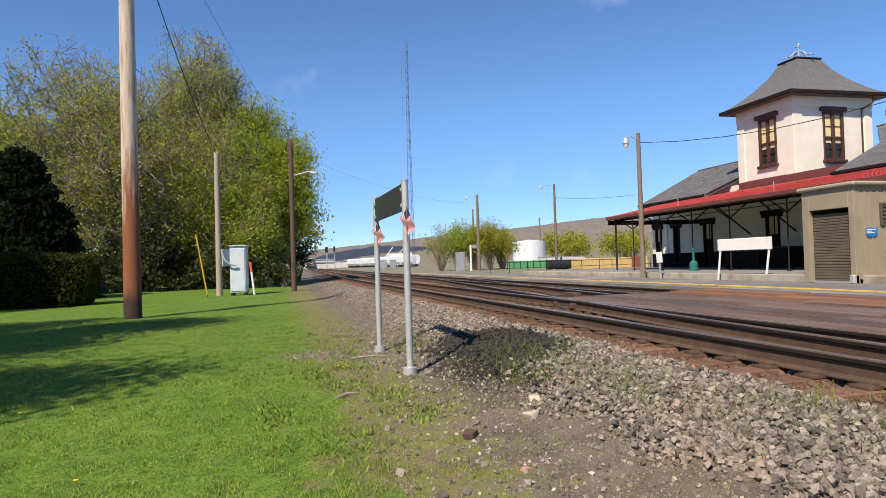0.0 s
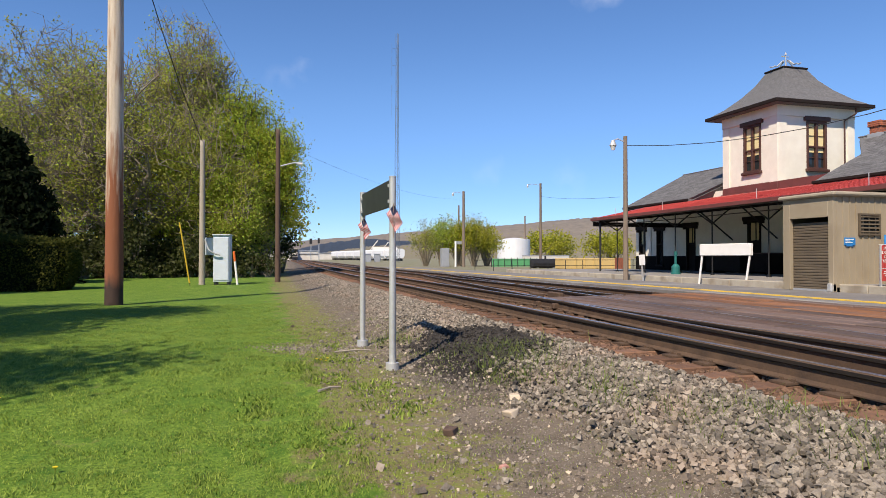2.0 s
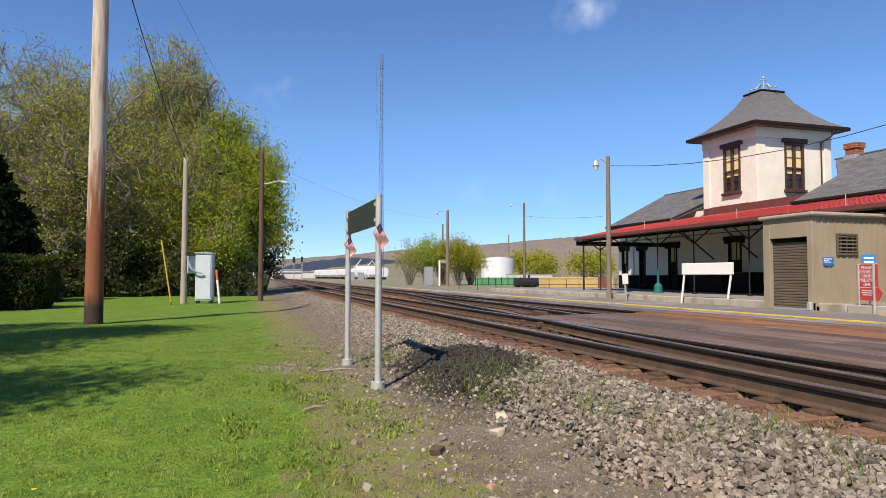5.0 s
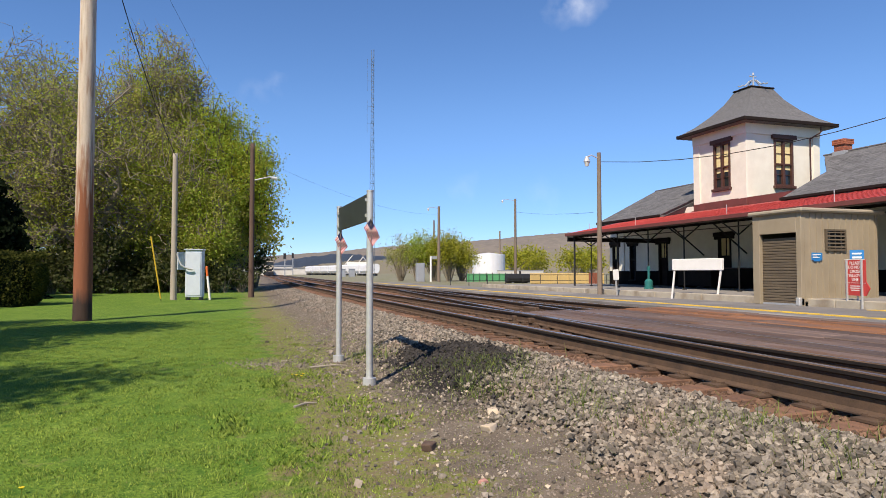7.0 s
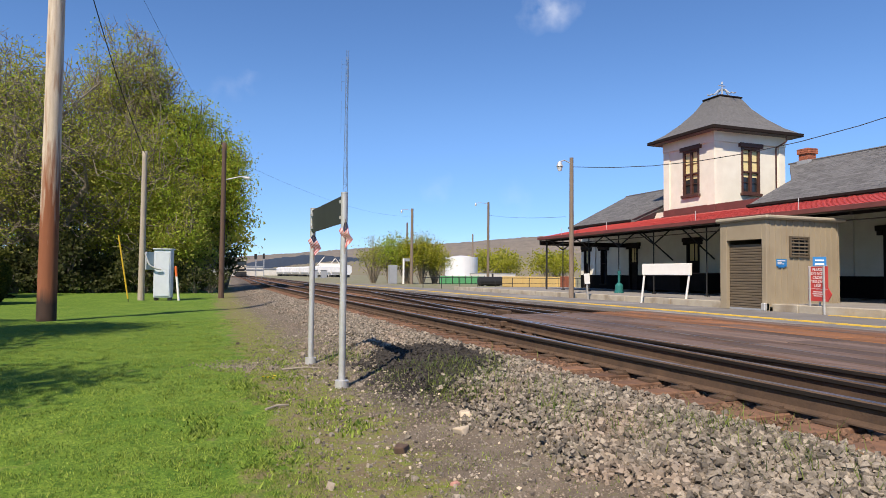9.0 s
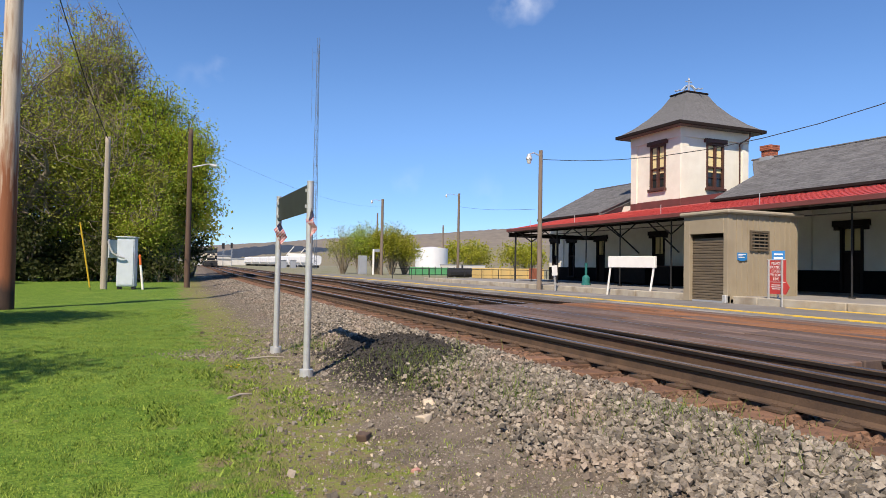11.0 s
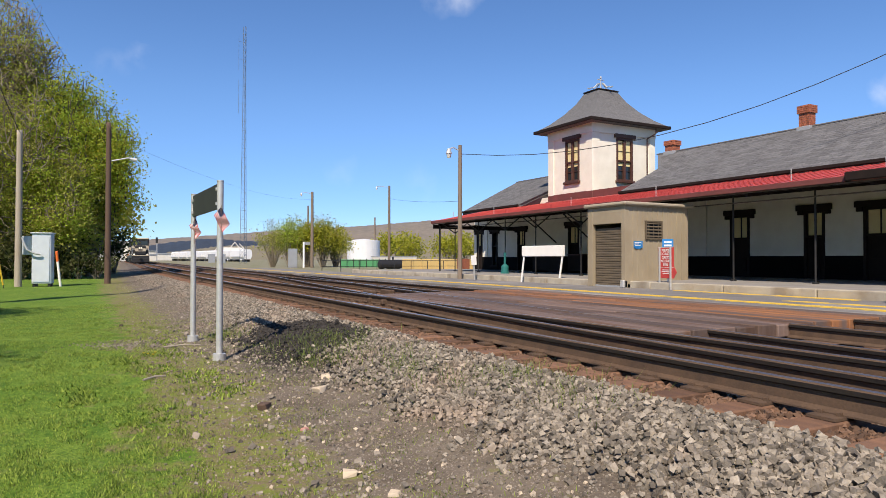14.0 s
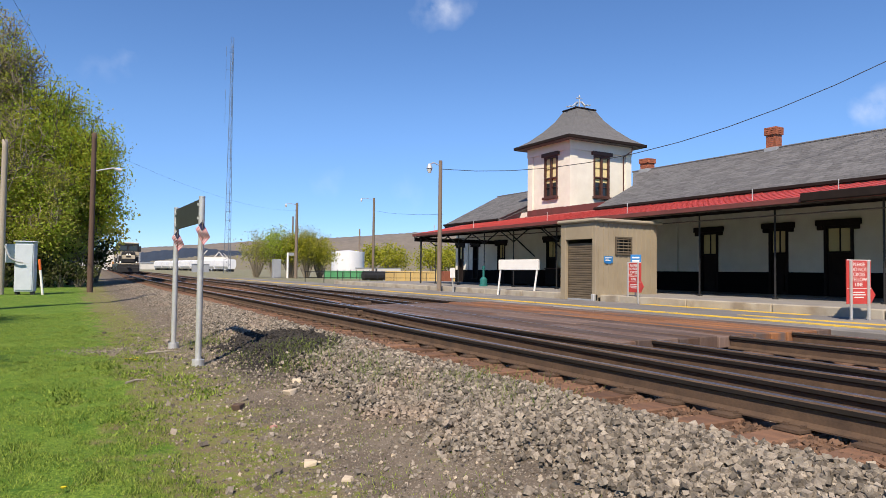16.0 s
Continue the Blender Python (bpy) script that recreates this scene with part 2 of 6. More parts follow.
BARKDARK = mat("dark_tree_bark", (0.1, 0.085, 0.068), (0.055, 0.046, 0.038), 5, 0.95, 0, 0.4, 30, 0.1, (3, 3, 0.6))
TWIG = mat("grey_brown_twigs", (0.27, 0.23, 0.17), (0.18, 0.15, 0.11), 5, 0.9)
STONE = mat("ballast_stone", (0.285, 0.25, 0.205), (0.13, 0.11, 0.09), 14, 0.92, 0, 0.7, 60, 0.55, island=True, stain=(0.24, 0.19, 0.15), stain_scale=1.2)
RUSTSTONE = mat("rust_stained_stone", (0.17, 0.095, 0.06), (0.095, 0.06, 0.042), 14, 0.95, 0, 0.5, 60, 0.45, island=True)
# asphalt lumps, and ballast stones coloured black where shade is painted
LUMP = mat("asphalt_and_shaded_stone", (0.05, 0.045, 0.042), (0.025, 0.022, 0.02), 14, 0.95, 0, 0.4, 60, 0.3, island=True)
PALESTONE = mat("pale_loose_stone", (0.55, 0.45, 0.33), (0.45, 0.38, 0.3), 8, 0.9, 0, 0.3)
PINKSTONE = mat("pink_brick_stone", (0.5, 0.26, 0.22), None, 8, 0.9, 0, 0.3)
GRASSBLADE = leaf_mat("lawn_grass", (0.05, 0.11, 0.013), (0.42, 0.52, 0.1))
DRYGRASS = leaf_mat("pale_weeds", (0.16, 0.2, 0.06), (0.28, 0.27, 0.12))
WEED = leaf_mat("gravel_weeds", (0.1, 0.17, 0.03), (0.27, 0.31, 0.09))
DANDELION = mat("dandelion_yellow", (0.8, 0.6, 0.02), None, 5, 0.7)
TANKWHITE = mat("white_tank_paint", (0.72, 0.73, 0.75), (0.65, 0.66, 0.68), 0.8, 0.5, 0.1, 0.03)
GREENMESH = mat("green_screen_fabric", (0.09, 0.33, 0.14), (0.07, 0.27, 0.12), 1.5, 0.8)
TANFREIGHT = mat("tan_painted_steel", (0.6, 0.42, 0.16), (0.52, 0.37, 0.15), 1, 0.6)
BLACKMETAL = mat("black_painted_metal", (0.02, 0.02, 0.022), (0.03, 0.03, 0.03), 4, 0.5, 0.2)
GREYBOX = mat("grey_cabinet_paint", (0.3, 0.32, 0.35), (0.26, 0.28, 0.31), 2, 0.6)
MASTSTEEL = mat("grey_mast_steel", (0.13, 0.16, 0.2), None, 1, 0.6, 0.2)
LOCOBLACK = mat("locomotive_black", (0.018, 0.018, 0.02), (0.03, 0.028, 0.026), 2, 0.45)
LOCOGREY = mat("locomotive_dirty_cream", (0.52, 0.46, 0.36), (0.36, 0.3, 0.22), 2, 0.6)
RACKWHITE = mat("white_rail_car", (0.62, 0.6, 0.56), (0.52, 0.5, 0.46), 0.6, 0.6)
RACKORANGE = mat("orange_rail_car", (0.55, 0.25, 0.06), (0.4, 0.2, 0.07), 0.8, 0.6)
FLAGRED, FLAGWHITE, FLAGBLUE = mat("flag_red", (0.42, 0.02, 0.03), None, 5, 0.8), mat("flag_white", (0.6, 0.58, 0.57), None, 5, 0.8), mat("flag_navy", (0.015, 0.018, 0.06), None, 5, 0.8)
LAMPGLASS = mat("lamp_glass", (0.6, 0.6, 0.58), None, 5, 0.2)


# ---------------------------------------------------------------- mesh tools
def link(name, bm, material, parent=None, label="", smooth=False):
    me = bpy.data.meshes.new(name)
    bm.to_mesh(me)
    bm.free()
    for m in material if isinstance(material, (list, tuple)) else [material]:
        me.materials.append(m)
    if smooth:
        for p in me.polygons:
            p.use_smooth = True
    ob = new(name, me)
    if parent:
        ob.parent = parent
    if label:
        ob["label"] = label
    return ob


part = link


def thing(name, label, category, m=None, group="", kind=""):
    ob = new(name)
    ob.empty_display_size = 0.2
    if m is not None:
        ob.matrix_basis = m
    return tagged(ob, label, category, group, kind)


def raw(name, verts, faces, material, parent=None, label="", smooth=False):
    me = bpy.data.meshes.new(name)
    me.from_pydata(verts, [], faces)
    me.materials.append(material)
    if smooth:
        for p in me.polygons:
            p.use_smooth = True
    ob = new(name, me)
    if parent:
        ob.parent = parent
    if label:
        ob["label"] = label
    return ob


def box(bm, x0, x1, y0, y1, z0, z1, bevel=0.0, index=0):
    r = bmesh.ops.create_cube(bm, size=1, matrix=Matrix.LocRotScale(((x0 + x1) / 2, (y0 + y1) / 2, (z0 + z1) / 2), None, (x1 - x0, y1 - y0, z1 - z0)))
    es = list({e for v in r["verts"] for e in v.link_edges})
    if index:
        for fc in {fc for v in r["verts"] for fc in v.link_faces}:
            fc.material_index = index
    if bevel:
        bmesh.ops.bevel(bm, geom=es, offset=bevel, segments=1, affect="EDGES")
    return bm


def boxes(*dims, bevel=0.0):
    bm = bmesh.new()
    for d in dims:
        box(bm, *d, bevel=bevel)
    return bm


def rod(bm, a, b, r0, r1=None, seg=8):
    """A round bar from a to b."""
    a, b = Vector(a), Vector(b)
    d = b - a
    m = Matrix.Translation((a + b) / 2) @ d.to_track_quat("Z", "Y").to_matrix().to_4x4()
    bmesh.ops.create_cone(bm, cap_ends=True, segments=seg, radius1=r0, radius2=r0 if r1 is None else r1, depth=d.length, matrix=m)
    return bm


def rods(*bars, seg=8):
    bm = bmesh.new()
    for b in bars:
        rod(bm, *b, seg=seg)
    return bm


def cable(name, pts, r, material, label, sag=0.0, parent=None):
    """A hanging wire as a thin tube through the points, with a sag in the middle of each span."""
    out = []
    for a, b in zip(pts[:-1], pts[1:]):
        for k in range(12):
            s = k / 12
            out.append(Vector(a).lerp(Vector(b), s) - Vector((0, 0, sag * 4 * s * (1 - s))))
    out.append(Vector(pts[-1]))
    cu = bpy.data.curves.new(name, "CURVE")
    cu.dimensions, cu.bevel_depth, cu.bevel_resolution = "3D", r, 1
    sp = cu.splines.new("POLY")
    sp.points.add(len(out) - 1)
    for p, v in zip(sp.points, out):
        p.co = (*v, 1)
    cu.materials.append(material)
    ob = new(name, cu)
    if parent:
        ob.parent = parent
        return ob
    return tagged(ob, label, "cable")


def smooth01(v):
    v = max(0.0, min(1.0, v))
    return v * v * (3 - 2 * v)


def lerp_table(v, xs, ys):
    return float(np.interp(v, xs, ys))


def curve_x(y):
    """How far the line bends to the east of straight, far down the track."""
    pts = [(-60, 0.0), (35, 0.0), (55, 0.3), (80, 1.1), (108, 2.3), (150, 3.6), (216, 5.2), (300, 8.6), (520, 18.0)]
    xs, ys = zip(*pts)
    return sum(lerp_table(y + d, xs, ys) for d in (-12, -6, 0, 6, 12)) / 5


def lawn_z(y):
    return -0.2 + 0.22 * smooth01((y - 3.5) / 6.5) + 0.1 * smooth01((y - 10) / 40)


RAIL_Z = 0.52
PLAT_Z = 0.52
DECK_Z = 0.715


def ground_z(x, y):
    """The lie of the land: lawn, the gravel shoulder that climbs to the track, the track bed, the yard beyond."""
    lz = lawn_z(y)
    u = x - curve_x(y)
    if u < 1.2:
        z = lz
    elif u < 4.2:
        z = lz + (0.27 - lz) * smooth01((u - 1.2) / 3.0 * 0.98) ** 1.25
    elif u < 11.0:
        z = 0.27
    else:
        z = 0.27 + 0.06 * smooth01((u - 11) / 4)
    z += 0.02 * noise.noise((x * 1.3, y * 1.3, 0)) + 0.045 * noise.noise((x * 0.35, y * 0.35, 3)) * (1.0 if u < 3.6 else 0.2)
    return z


# ---------------------------------------------------------------- ground
def ground_material():
    """Lawn, worn earth, gravel and track bed on one sheet, told apart by where they lie, with ragged borders."""
    m = bpy.data.materials.new("lawn_earth_and_gravel")
    m.use_nodes = True
    n, l = m.node_tree.nodes, m.node_tree.links
    b = n["Principled BSDF"]
    b.inputs["Roughness"].default_value = 0.95
    b.inputs["Specular IOR Level"].default_value = 0.2
    tc = n.new("ShaderNodeTexCoord")
    sep = n.new("ShaderNodeSeparateXYZ")
    att = n.new("ShaderNodeAttribute")
    att.attribute_name = "across"
    l.new(tc.outputs["Object"], sep.inputs[0])

    def tex(scale, detail=5, rough=0.6):
        t = n.new("ShaderNodeTexNoise")
        t.inputs["Scale"].default_value, t.inputs["Detail"].default_value, t.inputs["Roughness"].default_value = scale, detail, rough
        l.new(tc.outputs["Object"], t.inputs[0])
        return t.outputs[0]

    def two(fac, a, c, lo=0.35, hi=0.65):
        r = n.new("ShaderNodeMapRange")
        r.inputs["From Min"].default_value, r.inputs["From Max"].default_value = lo, hi
        l.new(fac, r.inputs[0])
        q = n.new("ShaderNodeMix")
        q.data_type = "RGBA"
        l.new(r.outputs[0], q.inputs[0])
        for i, v in ((6, a), (7, c)):
            if isinstance(v, tuple):
                q.inputs[i].default_value = (*v, 1)
            else:
                l.new(v, q.inputs[i])
        return q.outputs[2]

    def border(at, width, rag, scale):
        a = n.new("ShaderNodeMath")
        a.operation = "MULTIPLY_ADD"
        l.new(tex(scale, 6, 0.7), a.inputs[0])
        a.inputs[1].default_value = rag
        l.new(att.outputs["Fac"], a.inputs[2])
        r = n.new("ShaderNodeMapRange")
        mid = at + rag * 0.5
        r.inputs["From Min"].default_value, r.inputs["From Max"].default_value = mid - width, mid + width
        l.new(a.outputs[0], r.inputs[0])
        return r.outputs[0]

    grass = two(tex(0.8), (0.105, 0.19, 0.02), (0.165, 0.25, 0.036))
    grass = two(tex(5, 7, 0.7), grass, (0.06, 0.14, 0.016), 0.48, 0.66)
    grass = two(tex(14, 6, 0.75), grass, (0.24, 0.33, 0.06), 0.54, 0.66)
    grass = two(tex(35, 4, 0.7), grass, (0.04, 0.095, 0.01), 0.47, 0.62)
    grass = two(tex(3, 6), grass, (0.21, 0.21, 0.075), 0.63, 0.76)
    earth = two(tex(2.2, 7), (0.1, 0.08, 0.062), (0.175, 0.145, 0.115))
    earth = two(tex(60, 3), earth, (0.27, 0.235, 0.2), 0.58, 0.66)
    earth = two(tex(5.5, 7, 0.7), earth, (0.15, 0.15, 0.055), 0.58, 0.72)
    gravel = two(tex(45, 4), (0.15, 0.125, 0.1), (0.05, 0.042, 0.036), 0.42, 0.62)
    bed = two(tex(3, 6), (0.2, 0.115, 0.072), (0.125, 0.08, 0.058))
    bed = two(tex(50, 3), bed, (0.22, 0.17, 0.14), 0.58, 0.72)
    yard = two(tex(0.5, 6), (0.24, 0.22, 0.18), (0.16, 0.17, 0.08))
    thin = two(tex(9, 7, 0.75), (0.16, 0.19, 0.04), (0.17, 0.13, 0.085), 0.42, 0.58)
    thin = two(tex(40, 3), thin, (0.3, 0.26, 0.15), 0.6, 0.7)
    c = two(border(0.75, 0.15, 3.1, 2.2), grass, thin, 0.0, 1.0)
    c = two(border(1.8, 0.13, 2.9, 2.6), c, earth, 0.0, 1.0)
    c = two(border(3.0, 0.2, 0.8, 2.5), c, gravel, 0.0, 1.0)
    c = two(border(4.1, 0.12, 0.25, 5), c, bed, 0.0, 1.0)
    c = two(border(12.5, 0.4, 0.5, 2), c, yard, 0.0, 1.0)
    # soft shadow by the sign frame, painted into the ground with cinder black
    shade_soot_at = n.new("ShaderNodeAttribute")
    shade_soot_at.attribute_name = "shade_soot"
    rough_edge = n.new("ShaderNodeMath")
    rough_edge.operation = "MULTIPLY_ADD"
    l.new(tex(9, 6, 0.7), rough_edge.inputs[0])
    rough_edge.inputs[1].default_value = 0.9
    l.new(shade_soot_at.outputs["Fac"], rough_edge.inputs[2])
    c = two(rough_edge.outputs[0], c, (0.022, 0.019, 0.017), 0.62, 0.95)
    l.new(c, b.inputs["Base Color"])
    bp = n.new("ShaderNodeBump")
    bp.inputs["Strength"].default_value, bp.inputs["Distance"].default_value = 0.6, 0.03
    l.new(tex(28, 5), bp.inputs["Height"])
    l.new(bp.outputs[0], b.inputs["Normal"])
    return m


def shade_soot(x, y):
    """How much painted soft shade, old cinder and spilt asphalt blacken the ground beside the sign frame."""
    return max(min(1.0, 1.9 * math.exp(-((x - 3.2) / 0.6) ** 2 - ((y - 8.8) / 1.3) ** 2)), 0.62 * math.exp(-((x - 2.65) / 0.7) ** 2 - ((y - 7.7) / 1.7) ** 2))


def build_ground():
    xs = sorted({*np.arange(-8, 12.01, 0.25).round(3), *np.arange(-60, -8, 2.0), *np.arange(12.5, 80, 2.5), -2600, -1200, -500, -200, -110, 110, 200, 500, 1200, 2600})
    ys = sorted({*np.arange(-6, 30.01, 0.25).round(3), *np.arange(30, 80, 1.0), *np.arange(80, 420, 5.0), -400, -150, -60, -25, -12, 600, 1000, 1800, 3200})
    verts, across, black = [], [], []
    for y in ys:
        for x in xs:
            verts.append((x, y, ground_z(x, y)))
            across.append(x - curve_x(y))
            black.append(shade_soot(x, y))
    w = len(xs)
    faces = [(j * w + i, j * w + i + 1, (j + 1) * w + i + 1, (j + 1) * w + i) for j in range(len(ys) - 1) for i in range(w - 1)]
    ob = raw("ground", verts, faces, ground_material(), smooth=True)
    a = ob.data.attributes.new("across", "FLOAT", "POINT")
    a.data.foreach_set("value", across)
    ob.data.attributes.new("shade_soot", "FLOAT", "POINT").data.foreach_set("value", black)
    return tagged(ob, "mown lawn, worn earth and gravel shoulder beside railway bed", "ground", kind="structure")


build_ground()

# ---------------------------------------------------------------- track
RAIL_PROFILE = [(-0.07, 0.0), (0.07, 0.0), (0.07, 0.012), (0.012, 0.035), (0.01, 0.128), (0.038, 0.142), (0.039, 0.174), (0.03, 0.186), (-0.03, 0.186), (-0.039, 0.174), (-0.038, 0.142), (-0.01, 0.128), (-0.012, 0.035), (-0.07, 0.012)]


def rail(path, parent):
    """One steel rail swept along the plan path; its head is bright, web and foot are rusty."""
    verts, faces, k = [], [], len(RAIL_PROFILE)
    for i, (x, y) in enumerate(path):
        a, b = path[max(0, i - 1)], path[min(len(path) - 1, i + 1)]
        d = Vector((b[0] - a[0], b[1] - a[1], 0)).normalized()
        s = Vector((d.y, -d.x, 0))
        for u, h in RAIL_PROFILE:
            verts.append((x + s.x * u, y + s.y * u, RAIL_Z - 0.186 + h))
    for i in range(len(path) - 1):
        for j in range(k):
            faces.append((i * k + j, i * k + (j + 1) % k, (i + 1) * k + (j + 1) % k, (i + 1) * k + j))
    faces += [tuple(range(k))[::-1], tuple((len(path) - 1) * k + j for j in range(k))]
    ob = raw("rail", verts, faces, RUST, parent)
    ob.data.materials.append(RAILTOP)
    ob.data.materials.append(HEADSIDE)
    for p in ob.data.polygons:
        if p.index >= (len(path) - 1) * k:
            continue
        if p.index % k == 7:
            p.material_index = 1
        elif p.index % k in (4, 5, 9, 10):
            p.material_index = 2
    return ob


def diverge_x(y):
    return 5.22 + 0.05 * y if y < 0 else (5.22 + 0.05 * y + 0.0022 * y * y if y < 13 else 5.22 + 0.65 + 0.372 + 0.1072 * (y - 13) if y < 34 else 8.5)


def near_ys(a, b):
    return [y for y in [*np.arange(a, min(b, 60), 2.0), *np.arange(60, b, 6.0), b] if a <= y <= b]


main_track = thing("railway_track", "running track of worn steel rails on creosoted ties", "railway track", kind="structure")
for off in (4.70, 6.135):
    rail([(off + curve_x(y), y) for y in near_ys(-40, 520)], main_track)
branch_track = thing("railway_turnout", "turnout rails that leave the running track by the crossing", "railway track", kind="structure")
rail([(diverge_x(y), y) for y in np.arange(-9, 33.1, 1.0)], branch_track)
rail([(diverge_x(y) + 1.45, y) for y in np.arange(-9, 33.1, 1.0)], branch_track)
second_track = thing("railway_track", "second track beside the platform, rusty rails", "railway track", kind="structure")
for off in (8.47, 9.95):
    rail([(off, y) for y in np.arange(-40, 4.3, 2.0)] + [(off, 4.2)], second_track)
    rail([(off + curve_x(y), y) for y in near_ys(13.6, 520)], second_track)

rng = random.Random(7)
tie_bm = bmesh.new()
box(tie_bm, -1.3, 1.3, -0.115, 0.115, -0.17, 0.0, bevel=0.012)
tie_mesh = bpy.data.meshes.new("tie")
tie_bm.to_mesh(tie_mesh)
tie_bm.free()
tie_mesh.materials.append(TIE)
plate_bm = boxes((-0.19, 0.19, -0.1, 0.1, 0, 0.02), (0.075, 0.1, -0.08, -0.05, 0.02, 0.045), (0.075, 0.1, 0.05, 0.08, 0.02, 0.045), (-0.1, -0.075, -0.08, -0.05, 0.02, 0.045), (-0.1, -0.075, 0.05, 0.08, 0.02, 0.045))
plate_mesh = bpy.data.meshes.new("tie_plate")
plate_bm.to_mesh(plate_mesh)
plate_bm.free()
plate_mesh.materials.append(RUST)
TIE_TOP = RAIL_Z - 0.186 - 0.018


def tie(x, y, parent, turn=0.0, plates=()):
    ob = new("tie", tie_mesh)
    ob.parent = parent
    ob.matrix_basis = pose(x + rng.uniform(-0.06, 0.06), y, TIE_TOP + rng.uniform(-0.008, 0.0), 0, 0, rng.uniform(-1.2, 1.2) + turn)
    for p in plates:
        q = new("tie_plate", plate_mesh)
        q.parent = parent
        q.matrix_basis = pose(p, y, TIE_TOP, 0, 0, 0)


def far_ties(centre, y0, y1, parent):
    verts, faces = [], []
    y = y0
    while y < y1:
        c = centre + curve_x(y)
        k = len(verts)
        verts += [(c + sx * 1.3, y + sy * 0.115, z) for z in (TIE_TOP - 0.1, TIE_TOP) for sx, sy in ((-1, -1), (1, -1), (1, 1), (-1, 1))]
        faces += [(k + 4, k + 5, k + 6, k + 7), (k, k + 1, k + 5, k + 4), (k + 1, k + 2, k + 6, k + 5), (k + 2, k + 3, k + 7, k + 6), (k + 3, k, k + 4, k + 7)]
        y += 0.53
    tagged(raw("far_ties", verts, faces, TIE, parent), kind="stuff")


y = -5.0
while y < 48:
    tie(5.42 + curve_x(y), y, main_track, plates=(4.70 + curve_x(y), 6.135 + curve_x(y)) if y < 22 else ())
    y += 0.53
far_ties(5.42, 48.2, 520, main_track)
y = -5.0
while y < 40:
    if not 4.0 < y < 13.8:
        tie(9.21 + curve_x(y), y, second_track)
    y += 0.53
far_ties(9.21, 40.2, 330, second_track)
y = 14.0
while y < 30:
    tie(diverge_x(y) + 0.73, y + 0.26, branch_track, -6)
    y += 0.53
# the frog casting where the turnout crosses the running rail
frog = boxes((6.0, 6.9, 12.2, 12.32, 0.34, 0.46), (6.05, 6.8, 13.1, 13.25, 0.34, 0.45), (6.6, 6.75, 14.3, 14.9, 0.34, 0.55), (7.0, 7.12, 14.0, 14.7, 0.34, 0.57), bevel=0.02)
part("frog_casting", frog, RUST, branch_track)

# timber crossing between the tracks and the platform
crossing = thing("timber_crossing", "timber plank crossing, worn purple-brown with a rusty orange strip", "crossing", kind="structure")
prng = random.Random(3)
PX = [6.22, 6.62, 7.02, 7.42, 7.82, 8.22, 8.62, 9.02, 9.42, 9.82, 10.22, 10.62, 11.02]
for i in range(len(PX) - 1):
    x0, x1 = PX[i], PX[i + 1]
    start = 4.2
    ycuts = [start, 6.6 + prng.uniform(-0.5, 0.5), 9.2 + prng.uniform(-0.5, 0.5), 11.4 + prng.uniform(-0.4, 0.4), 13.5 + 0.06 * i]
    for y0, y1 in zip(ycuts[:-1], ycuts[1:]):
        t = prng.uniform(-0.012, 0.006)
        bm = boxes((x0 + 0.018, x1 - 0.018, y0 + 0.014, y1 - 0.014, RAIL_Z - 0.18, RAIL_Z - 0.004 + t), bevel=0.012)
        part("plank", bm, RUSTPLANK if 8.9 < x0 < 10.5 else PLANK, crossing)

# loose ballast on the shoulder and between the ties
def rock(rr, size):
    """A broken stone: a cube with pushed corners."""
    v = []
    for sx, sy, sz in ((-1, -1, -1), (1, -1, -1), (1, 1, -1), (-1, 1, -1), (-1, -1, 1), (1, -1, 1), (1, 1, 1), (-1, 1, 1)):
        v.append((sx * rr.uniform(0.45, 1.1), sy * rr.uniform(0.45, 1.1), sz * rr.uniform(0.4, 0.85)))
    return np.array(v) * size * 0.5


ROCK_FACES = np.array([(0, 3, 2, 1), (4, 5, 6, 7), (0, 1, 5, 4), (1, 2, 6, 5), (2, 3, 7, 6), (3, 0, 4, 7)])


def scatter(name, places, material, label, category, turn=True, seed=5):
    rr = random.Random(seed)
    shapes = [rock(rr, 1.0) for _ in range(24)]
    verts, faces = [], []
    for i, (x, y, z, s) in enumerate(places):
        m = np.array(Euler((rr.gauss(0, 0.8), rr.gauss(0, 0.8), rr.uniform(0, 6.3))).to_matrix())
        verts.append(shapes[i % 24] @ m.T * s + (x, y, z))
        faces.append(ROCK_FACES + 8 * i)
    ob = raw(name, np.concatenate(verts).tolist(), np.concatenate(faces).tolist(), material)
    return tagged(ob, label, category, kind="stuff")


